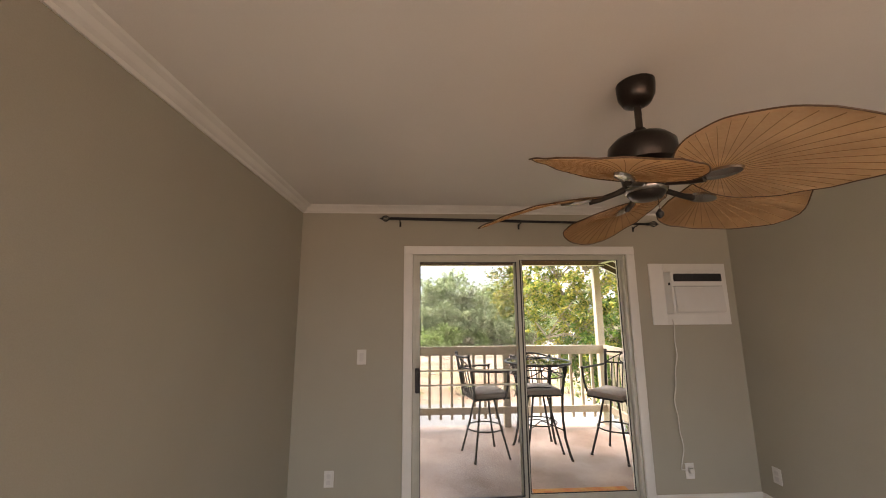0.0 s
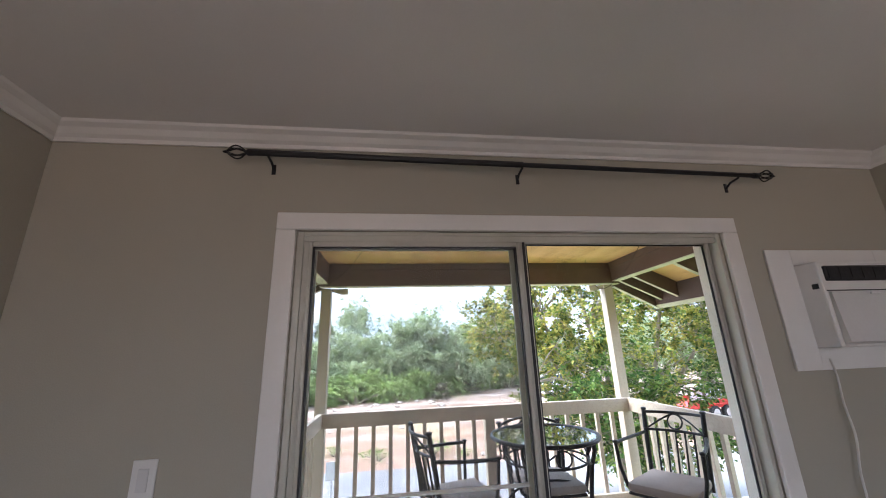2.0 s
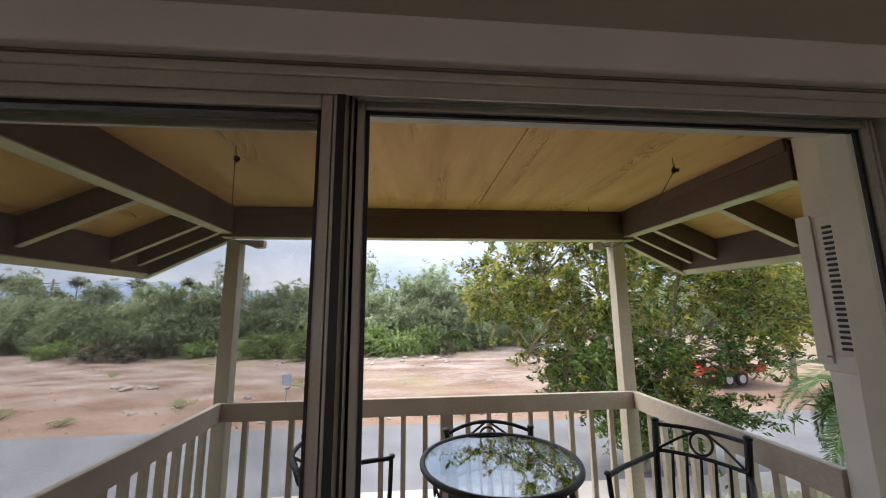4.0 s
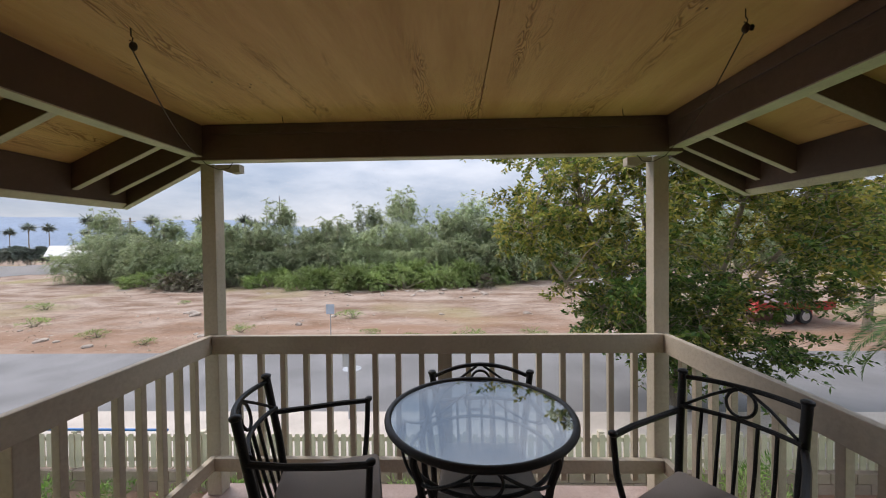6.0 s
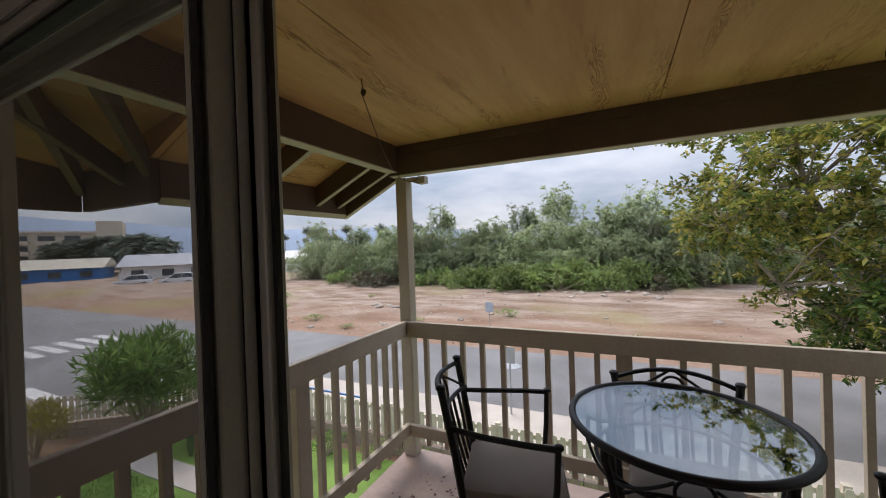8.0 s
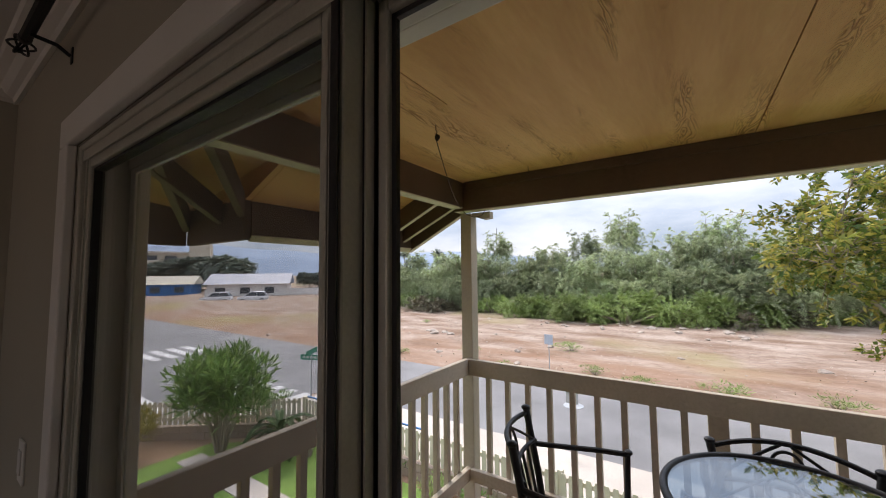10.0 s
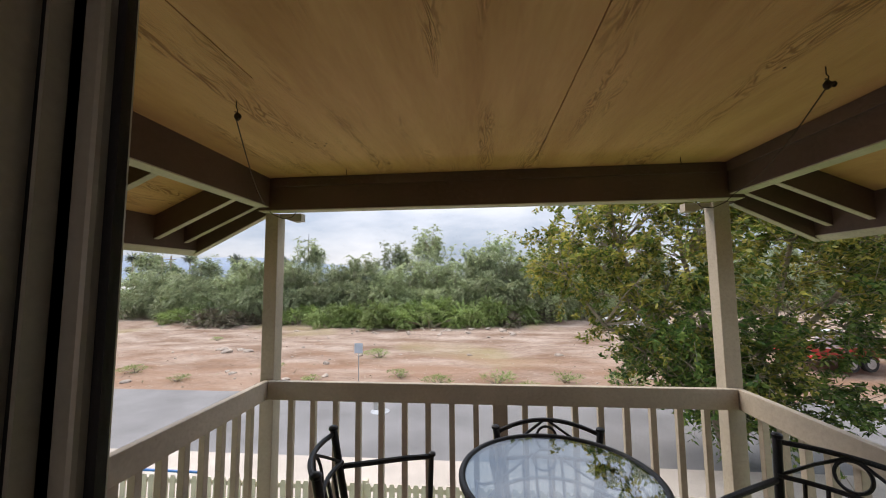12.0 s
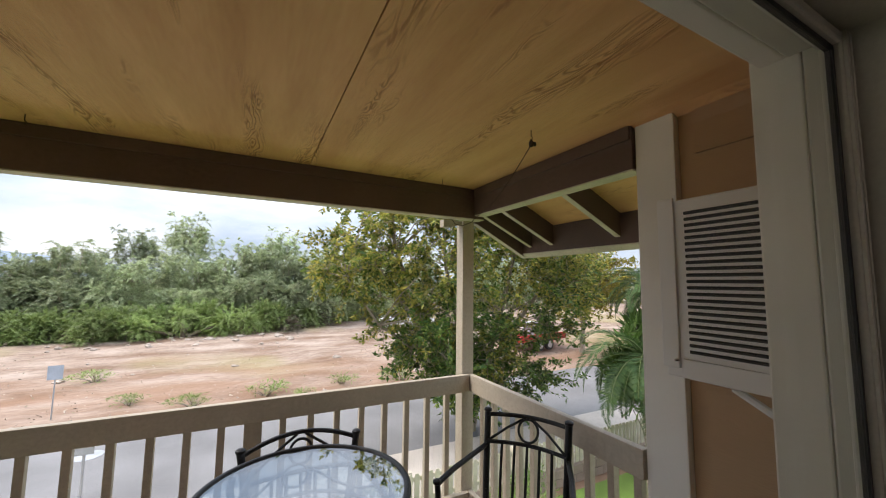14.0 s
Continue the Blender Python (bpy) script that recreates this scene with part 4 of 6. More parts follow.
m_, L_ = rail_run((-1.195, 2.30), (1.79, 2.30), (0, 1), ())
balusters(m_, L_, 0.145, 0.1575, (1.555,))
m_, L_ = rail_run((-1.197, 0.17), (-1.197, 2.34), (-1, 0), ())
balusters(m_, L_, 0.155, 0.135, (1.10,))
m_, L_ = rail_run((1.792, 2.34), (1.792, 0.935), (1, 0), ())
balusters(m_, L_, 0.13, 0.135)


# ---- hooks and strings under the balcony ceiling ----
def hook(x, y, tail, label):
    h = thing("ceiling_hook", pose(x, y, CEIL), label, "hook")
    bm = bmesh.new()
    add_tube(bm, [(0, 0, 0), (0, 0, -0.028), (0.007, 0, -0.036), (0.004, 0, -0.048), (-0.006, 0, -0.044)], 0.0022, 6)
    part("screw_eye", bm, RUSTY, h, "", True)
    if tail:
        bm = bmesh.new()
        add_lathe(bm, [(0.004, -0.018), (0.012, -0.008), (0.012, 0.004), (0.005, 0.014)], 8, (0.004, 0.004, -0.062))
        add_lathe(bm, [(0.004, -0.010), (0.008, 0.0), (0.004, 0.010)], 8, (0.018, -0.004, -0.066))
        part("pulley", bm, RUSTY, h, "small rusty pulley", True)
        e = Vector(tail) - Vector((x, y, CEIL))
        p0 = Vector((0, 0, -0.07))
        pts = [p0.lerp(e, u) + Vector((0, 0, -0.05 * math.sin(math.pi * u))) for u in [i / 12 for i in range(13)]]
        tube("cord", pts, 0.0026, RUSTY, h, "thin dark cord", 6)
    return h


hook(-0.712, 1.195, (-1.187, 2.21, 2.205), "rusty screw eye with a pulley and hanging cord")
hook(1.437, 1.19, (1.788, 2.21, 2.205), "rusty screw eye with a pulley and hanging cord")
hook(-0.60, 2.12, None, "small rusty screw eye in the plywood")
hook(1.45, 2.12, None, "small rusty screw eye in the plywood")
for x in (-1.19, 1.79):
    s = 1 if x < 0 else -1
    loop = thing("cord_loop", pose(x, 2.30, 2.19), "short loop of dark cord tied round the post top", "cord")
    tube("loop", [(s * -0.02, -0.055, 0.02), (s * 0.01, -0.03, -0.02), (s * 0.06, 0.02, -0.045), (s * 0.12, 0.03, -0.035), (s * 0.16, 0.01, -0.002)], 0.0028, RUSTY, loop)
specks = [(-0.712, 1.634), (-0.60, 1.66), (-0.54, 1.665), (-0.565, 1.70), (0.24, 0.75), (1.30, 1.18)]
for x, y in specks:
    t = thing("nail_head", pose(x, y, CEIL - 0.001), "small dark nail head in the plywood", "nail", "ceiling nail heads")
    lathe("head", [(0.004, -0.002), (0.005, 0.0)], RUSTY, t, "", 6)

# ---- bar table ----
table = thing("bar_table", pose(0.535, 1.40, DECK_Z), "round black iron bar table with a glass top", "table")
TZ, TR = 1.015, 0.375
bm = bmesh.new()
add_lathe(bm, [(TR - 0.014, TZ - 0.006), (TR - 0.012, TZ + 0.003)], 64)
glass_top = part("glass_top", bm, TABLE_GLASS, table, "tinted reflecting glass top", True)
tube("top_rim", [(TR * math.cos(a), TR * math.sin(a), TZ - 0.002) for a in [k * 2 * math.pi / 64 for k in range(64)]], 0.014, BLACK_IRON, table, "", 10, True)
tube("lower_hoop", [(0.29 * math.cos(a), 0.29 * math.sin(a), TZ - 0.15) for a in [k * 2 * math.pi / 48 for k in range(48)]], 0.008, BLACK_IRON, table, "", 8, True)
for k in range(4):
    a = radians(45 + 90 * k)
    c, s = math.cos(a), math.sin(a)
    prof = [(0.345, TZ - 0.01), (0.352, TZ - 0.06), (0.322, TZ - 0.15), (0.298, TZ - 0.30), (0.285, TZ - 0.45), (0.283, 0.40), (0.30, 0.22), (0.345, 0.06), (0.372, 0.0)]
    tube("leg", [(r * c, r * s, z) for r, z in prof], 0.0145, BLACK_IRON, table, "", 8)
    a1 = a + math.pi / 4
    ring_c = Vector((0.318 * math.cos(a1), 0.318 * math.sin(a1), TZ - 0.085))
    side = Vector((-math.sin(a1), math.cos(a1), 0))
    tube("ring", [ring_c + side * 0.052 * math.cos(q) + Vector((0, 0, 0.048 * math.sin(q))) for q in [i * math.pi / 12 for i in range(24)]], 0.006, BLACK_IRON, table, "", 6, True)
    for s2 in (-1, 1):
        pts = []
        for i in range(9):
            u = i / 8
            aa = a1 + s2 * (0.16 + u * (math.pi / 4 - 0.17))
            pts.append((0.325 * math.cos(aa), 0.325 * math.sin(aa), TZ - 0.055 - 0.085 * math.sin(u * math.pi / 2)))
        tube("scroll", pts, 0.006, BLACK_IRON, table, "", 6)
for a in (45, 135):
    a = radians(a)
    tube("cross_brace", [(-0.285 * math.cos(a), -0.285 * math.sin(a), 0.30), (0, 0, 0.36 if a > 1.5 else 0.34), (0.285 * math.cos(a), 0.285 * math.sin(a), 0.30)], 0.007, BLACK_IRON, table, "", 6)
tube("arch_brace", [(0.29 * math.cos(q), 0.0, 0.62 + 0.10 * math.sin(q)) for q in [i * math.pi / 14 for i in range(15)]], 0.008, BLACK_IRON, table, "", 6)


# ---- bar stools ----
def bar_stool(m, label, drop=0.0, wide=1.0):
    st = thing("bar_stool", m, label, "stool", "stools round the bar table")
    SZ = 0.645
    bm = bmesh.new()
    add_box(bm, -0.215, 0.215, -0.20, 0.235, SZ, SZ + 0.062, 0.026)
    for v in bm.verts:
        if v.co.z > SZ + 0.04:
            v.co.z += 0.018 * (1 - (v.co.x / 0.215) ** 2) * (1 - ((v.co.y - 0.015) / 0.22) ** 2)
        if v.co.y < 0:
            v.co.x *= 0.92
    part("seat", bm, CUSHION, st, "taupe cushioned seat", True)
    sq = [(-0.20, 0.225, SZ - 0.006), (0.20, 0.225, SZ - 0.006), (0.185, -0.19, SZ - 0.006), (-0.185, -0.19, SZ - 0.006)]
    tube("seat_frame", sq, 0.0105, BLACK_IRON, st, "", 6, True)
    bm = bmesh.new()
    add_lathe(bm, [(0.10, SZ - 0.045), (0.12, SZ - 0.035), (0.12, SZ - 0.012)], 20)
    part("swivel_plate", bm, BLACK_IRON, st, "", True)
    for sx in (-1, 1):
        for sy in (-1, 1):
            tube("leg", [(sx * 0.085, sy * 0.085, SZ - 0.03), (sx * 0.135, sy * 0.135, 0.33), (sx * 0.205, sy * 0.205, 0.012)], 0.0125, BLACK_IRON, st, "", 8)
            lathe("foot_cap", [(0.016, 0.0), (0.016, 0.022)], BLACK_PLASTIC, st, "", 8, (sx * 0.206, sy * 0.206, 0.0))
    tube("foot_ring", [(0.205 * math.cos(a), 0.205 * math.sin(a), 0.30) for a in [k * 2 * math.pi / 36 for k in range(36)]], 0.0085, BLACK_IRON, st, "", 8, True)
    def bow(x):
        return -0.055 * (1 - (x / 0.205) ** 2)
    def top(x):
        return 1.098 - drop * (0.45 + 0.55 * (x / 0.2) ** 2)
    for sx in (-1, 1):
        tube("back_post", [(sx * 0.19, -0.185, SZ - 0.02), (sx * 0.197 * (1 + wide) / 2, -0.215, 0.84), (sx * 0.205 * wide, -0.265, 1.115 - drop)], 0.0165, BLACK_IRON, st, "", 10)
        lathe("post_cap", [(0.012, -0.004), (0.021, 0.004), (0.021, 0.014), (0.012, 0.02)], BLACK_IRON, st, "", 10, (sx * 0.205 * wide, -0.266, 1.112 - drop))
        arm = [(sx * 0.203, -0.235, 0.955), (sx * 0.235, -0.10, 0.945), (sx * 0.262, 0.06, 0.94), (sx * 0.272, 0.19, 0.935)]
        tube("armrest", arm, 0.0125, BLACK_IRON, st, "", 8)
        tube("arm_support", [(sx * 0.272, 0.185, 0.94), (sx * 0.262, 0.178, 0.78), (sx * 0.235, 0.165, SZ + 0.02), (sx * 0.202, 0.16, SZ - 0.01)], 0.0125, BLACK_IRON, st, "", 8)
        lathe("arm_cap", [(0.010, -0.004), (0.018, 0.004), (0.018, 0.014), (0.010, 0.02)], BLACK_IRON, st, "", 10, (sx * 0.272, 0.188, 0.936))
    xs = [-0.2 + 0.4 * i / 14 for i in range(15)]
    tube("top_rail", [(x * wide, -0.262 + bow(x), top(x)) for x in xs], 0.011, BLACK_IRON, st, "", 8)
    tube("middle_rail", [(x * wide, -0.222 + bow(x) * 0.9, 0.975 - drop * 0.9) for x in xs], 0.010, BLACK_IRON, st, "", 8)
    tube("ring", [(0.05 * math.cos(a), -0.242 + bow(0) * 0.95 - 0.015 * math.sin(a), 1.037 - 0.7 * drop + 0.052 * math.sin(a)) for a in [k * math.pi / 12 for k in range(24)]], 0.0065, BLACK_IRON, st, "", 6, True)
    for sx in (-1, 1):
        tube("diagonal", [(sx * 0.185 * wide, -0.224 + bow(0.185), 0.985 - drop * 0.9), (sx * 0.10 * wide, -0.24 + bow(0.10), 1.045 - drop * 0.7), (sx * 0.018, -0.255 + bow(0.018), 1.092 - drop * 0.45)], 0.0065, BLACK_IRON, st, "", 6)
    for x in (-0.125, -0.063, 0.0, 0.063, 0.125):
        tube("spindle", [(x, -0.222 + bow(x) * 0.9, 0.975 - drop * 0.9), (x, -0.20 + bow(x) * 0.6, 0.80), (x * 0.95, -0.19, SZ - 0.004)], 0.0075, BLACK_IRON, st, "", 6)
    return st


stool = bar_stool(pose(-0.115, 1.395, DECK_Z, 0, 0, -76), "black iron bar stool with taupe cushion facing the table")
copy_thing(stool, pose(1.375, 1.265, DECK_Z, 0, 0, 126))
bar_stool(pose(0.57, 1.55, DECK_Z, 0, 0, 180), "black iron bar stool pushed under the table by the railing", 0.085, 1.25)

mat = thing("door_mat", pose(0.62, 0.33, DECK_Z), "orange woven mat lying on the balcony deck", "mat")
boxed("weave", -0.45, 0.42, -0.12, 0.21, 0.0, 0.012, ORANGE, mat, bevel=0.004)
boxed("stripe", -0.44, 0.41, 0.06, 0.09, 0.0122, 0.0145, CREAM, mat, "pale stripe", 0)

rng = random.Random(7)
litter = thing("dry_leaves", pose(-0.75, 1.95, DECK_Z), "scattered dry leaves on the deck corner", "leaves", kind="stuff")
P_, W_, N_ = [], [], []
for i in range(60):
    a = rng.random() * 6.28
    P_.append((rng.gauss(0, 0.17), rng.gauss(0, 0.14), 0.003))
    W_.append((math.cos(a), math.sin(a), 0.05))
    N_.append((rng.gauss(0, 0.2), rng.gauss(0, 0.2), 1))
leaf_cloud("leaf", np.array(P_), unit(np.array(W_)), unit(np.array(N_)), np.array([rng.uniform(0.015, 0.04) for _ in P_]), np.array([rng.uniform(0.008, 0.02) for _ in P_]), RUSTY, litter)


# ---- lap siding boards of the wing wall ----
bm = bmesh.new()
add_prism(bm, [(0.0, -0.236, 0), (-0.02, -0.236, 0), (-0.004, -0.236, 0.19), (0.0, -0.236, 0.19)], (0, 0.53, 0))
board = part("siding_board", bm, SIDING, wing)
board.matrix_basis = Matrix.Translation((0.003, 0, -0.45))
for k in range(1, 16):
    b = new("siding_board", board.data)
    b.parent = wing
    b.matrix_basis = Matrix.Translation((0.003, 0, -0.45 + 0.178 * k))

# ---- ground, road, pavement ----


def land(x, y):
    """Height of the ground: flat by the road, a low bank and uneven dirt beyond it."""
    if y < 13.4:
        return GZ
    d = y - 13.4
    k = min(1.0, d / 2.5)
    h = 0.10 * k + 0.30 * min(1.0, d / 14)
    h += k * (0.13 * noise.noise(Vector((x * 0.35, y * 0.45, 0))) + 0.05 * noise.noise(Vector((x * 1.3, y * 1.6, 3))))
    h += 0.45 * k * max(0.0, noise.noise(Vector((x * 0.09, y * 0.13, 7)))) * min(1, d / 8)
    return GZ + h * (1 if y < 60 else max(0, 1 - (y - 60) / 40))


xs = sorted({round(v, 2) for v in ([-2500, -1200, -600, -300, -180, -120, -90, -75] + [-62 + 1.0 * i for i in range(22)] + [-40 + 0.5 * i for i in range(190)] + [55 + 1.5 * i for i in range(12)] + [80, 100, 150, 300, 600, 1200, 2500])})
ys = sorted({round(v, 2) for v in ([-2500, -600, -100, -30, -10, -3, 3, 8, 11, 12.5, 13.2] + [13.4 + 0.3 * i for i in range(70)] + [34.4 + 1.0 * i for i in range(26)] + [62, 66, 72, 80, 95, 120, 170, 260, 500, 1000, 2500])})
verts = [(x, y, land(x, y)) for y in ys for x in xs]
nx = len(xs)
faces = [(j * nx + i, j * nx + i + 1, (j + 1) * nx + i + 1, (j + 1) * nx + i) for j in range(len(ys) - 1) for i in range(nx - 1)]
structure(mesh_of("ground", verts, faces, DIRT, smooth=True), "reddish-brown graded dirt lot with dusty pale patches", "ground")


def sheet(name, pts, z, thick, m, label, category):
    bm = bmesh.new()
    add_prism(bm, [(x, y, z - thick) for x, y in pts], (0, 0, thick))
    return structure(part(name, bm, m), label, category)


sheet("road", [(-150, 8.35), (150, 8.35), (150, 13.35), (-150, 13.35)], GZ + 0.012, 0.05, ASPHALT, "worn grey asphalt street", "road")
sheet("road_side_street", [(-60, -30), (-11.5, -30), (-11.5, 6.6), (-10.6, 8.348), (-60, 8.348)], GZ + 0.012, 0.05, ASPHALT, "worn grey asphalt side street", "road")
sheet("pavement", [(-10.3, 6.2), (90, 6.2), (90, 8.33), (-10.3, 8.33)], GZ + 0.13, 0.2, CONCRETE, "pale concrete pavement along the street", "pavement")
sheet("lawn", [(-9.6, -6), (12, -6), (12, 5.5), (-8.0, 5.5), (-9.6, 4.2)], GZ + 0.05, 0.1, GRASS, "green mown lawn beside the house", "lawn")
sheet("path", [(-9.2, 3.35), (3, 3.75), (3, 4.25), (-9.2, 3.85)], GZ + 0.075, 0.08, CONCRETE, "narrow concrete garden path", "path")
for k in range(7):
    x = -15.6 + k * 0.75
    structure(boxed("road_stripe", x, x + 0.38, 5.6, 7.9, GZ + 0.010, GZ + 0.017, ROAD_PAINT, None, "", 0), "white painted crosswalk stripe", "road marking")
for k in range(6):
    y = 8.6 + k * 0.75
    structure(boxed("road_stripe", -24.5, -21.5, y - 3.3, y - 2.9, GZ + 0.010, GZ + 0.017, ROAD_PAINT, None, "", 0), "white painted crosswalk stripe", "road marking")
structure(boxed("stop_line", -16.6, -13.2, 4.2, 4.6, GZ + 0.010, GZ + 0.017, ROAD_PAINT, None, "", 0), "white painted stop line", "road marking")
structure(boxed("kerb", -10.3, 90, 8.331, 8.347, GZ - 0.05, GZ + 0.128, CONCRETE, None, "", 0), "concrete kerb edge", "kerb")
cover_ = thing("manhole_cover", pose(-2.9, 11.6, GZ + 0.012), "pale round utility cover in the street", "cover")
lathe("lid", [(0.3, 0.0), (0.3, 0.008), (0.27, 0.012)], SIGN_GREY, cover_, "", 20)

# lawn blades
R = np.random.RandomState(5)
n = 26000
gx, gy = R.uniform(-8.6, -1.4, n), R.uniform(-1.0, 3.3, n)
C = np.stack([gx, gy, np.full(n, GZ + 0.05)], 1)
W = unit(np.stack([R.normal(0, 0.35, n), R.normal(0, 0.35, n), np.ones(n)], 1))
N = unit(np.stack([R.normal(0, 1, n), R.normal(0, 1, n), np.zeros(n)], 1))
lawn_stuff = tagged(leaf_cloud("grass", C, W, N, R.uniform(0.04, 0.09, n), R.uniform(0.008, 0.016, n), GRASS_LEAF), "short green lawn grass blades", "grass", "", "stuff")

# ---- picket fence ----
fence = thing("picket_fence", pose(0, 5.8, GZ), "cream painted picket fence on a low block wall", "fence")
bm = bmesh.new()
add_prism(bm, [(-0.045, 0, 0.36), (0.045, 0, 0.36), (0.045, 0, 0.88), (0.03, 0, 0.93), (-0.03, 0, 0.93), (-0.045, 0, 0.88)], (0, 0.018, 0))
picket = part("picket", bm, CREAM, fence)
picket.matrix_basis = Matrix.Translation((-8.2, 0, 0))


def fence_run(a, b, step):
    a, b = Vector((*a, 0)), Vector((*b, 0))
    d = (b - a)
    L = d.length
    d.normalize()
    turn = Matrix.Rotation(math.atan2(d.y, d.x), 4, "Z")
    k = 1
    while k * step < L:
        p = new("picket", picket.data)
        p.parent = fence
        p.matrix_basis = Matrix.Translation(a + d * k * step) @ turn
        k += 1
    for z in (0.46, 0.80):
        bm = bmesh.new()
        add_box(bm, 0, L, 0.019, 0.055, z, z + 0.07, 0.003, Matrix.Translation(a) @ turn)
        part("fence_rail", bm, CREAM, fence)
    k = 0
    while k * 2.2 < L:
        bm = bmesh.new()
        add_box(bm, -0.045, 0.045, 0.02, 0.11, 0.0, 0.96, 0.004, Matrix.Translation(a + d * k * 2.2) @ turn)
        part("fence_post", bm, CREAM, fence)
        k += 1
    bm = bmesh.new()
    for row in range(2):
        k = 0
        while k * 0.41 < L - 0.2:
            o = 0.2 * (row % 2)
            add_box(bm, k * 0.41 + o, min(L, k * 0.41 + o + 0.398), -0.06, 0.09, row * 0.172, row * 0.172 + 0.162, 0.006, Matrix.Translation(a) @ turn)
            k += 1
    part("block_course", bm, BLOCK, fence)


fence_run((-8.2, 0), (13.0, 0.05), 0.128)
fence_run((-15.0, -5.2), (-8.25, -0.05), 0.128)
pipe = thing("blue_pipe", pose(-8.1, 5.86, GZ + 0.95), "long blue plastic pipe along the fence top", "pipe")
tube("pipe_length", [(0, 0, 0.02), (1.8, 0, 0.026), (3.7, 0, 0.02)], 0.022, BLUE, pipe)


# ---- plants ----
def trunk(bm, pts, r0, r1, seg=7):
    k = len(pts)
    add_tube(bm, pts, [r0 + (r1 - r0) * i / (k - 1) for i in range(k)], seg)


def lobes(R, count, rx, ry, rz, size, base):
    """Centres and radii of the foliage lobes of a spreading crown."""
    out = []
    for i in range(count):
        a, u = R.uniform(0, 6.283), R.uniform(0, 1) ** 0.5
        h = R.uniform(0, 1)
        out.append(((rx * u * math.cos(a), ry * u * math.sin(a), base + rz * h * (1 - 0.55 * u * u)), size * R.uniform(0.65, 1.25)))
    return out


def lobe_leaves(R, lobe_list, per, length, width, droop):
    C, W, N, Ln, Wd = [], [], [], [], []
    for c, r in lobe_list:
        k = int(per * r * r)
        d = unit(R.normal(0, 1, (k, 3)))
        d[:, 2] = np.abs(d[:, 2]) * np.where(R.uniform(0, 1, k) < 0.78, 1, -1)
        d = unit(d)
        bump_ = 1 + 0.22 * np.sin(d[:, 0] * 7 + c[0] * 3) * np.sin(d[:, 1] * 6 + c[1] * 2) + 0.15 * np.sin(d[:, 2] * 11 + c[2])
        rad = r * bump_ * R.uniform(0.45, 1.22, k) ** 0.7
        C.append(np.array(c) + d * rad[:, None] * np.array([1, 1, 0.8]))
        w = unit(d * 0.8 + R.normal(0, 0.55, (k, 3)) + np.array([0, 0, -droop]))
        W.append(w)
        N.append(unit(d + R.normal(0, 0.5, (k, 3)) + np.array([0, 0, 0.3])))
        Ln.append(length * R.uniform(0.55, 1.3, k))
        Wd.append(width * R.uniform(0.6, 1.3, k))
    return np.concatenate(C), np.concatenate(W), np.concatenate(N), np.concatenate(Ln), np.concatenate(Wd)


def spray_leaves(R, lobe_list, per, leaf, reach):
    """Feathery drooping sprays standing out of each lobe, each a curved twig with two rows of narrow leaflets."""
    C, W, N, Ln, Wd = [], [], [], [], []
    m = 34
    for c, r in lobe_list:
        k = max(5, int(per * r * r))
        d = unit(R.normal(0, 1, (k, 3)) + np.array([0, 0, 0.35]))
        start = np.array(c) + d * (r * R.uniform(0.35, 0.95, k))[:, None] * np.array([1, 1, 0.85])
        way = unit(d * 0.9 + R.normal(0, 0.35, (k, 3)) + np.array([0, 0, 0.25]))
        ln = reach * R.uniform(0.5, 1.25, k) * min(1.0, 0.45 + 0.7 * r)
        side = unit(np.cross(way, np.array([0, 0, 1.0])) + 1e-4)
        for q in range(m):
            u = (q + 0.5) / m
            p = start + way * (ln * u)[:, None] + np.array([0, 0, -1.0]) * (ln * 0.55 * u * u)[:, None]
            tang = unit(way + np.array([0, 0, -1.1 * u]))
            s = 1 if q % 2 else -1
            C.append(p)
            W.append(unit(tang * 0.75 + side * s * 0.75 + R.normal(0, 0.22, (k, 3))))
            N.append(unit(np.cross(side, tang) + R.normal(0, 0.35, (k, 3)) + np.array([0, 0, 0.2])))
            size = leaf * (1.05 - 0.55 * u) * R.uniform(0.7, 1.3, k)
            Ln.append(size)
            Wd.append(size * 0.30)
    return np.concatenate(C), np.concatenate(W), np.concatenate(N), np.concatenate(Ln), np.concatenate(Wd)


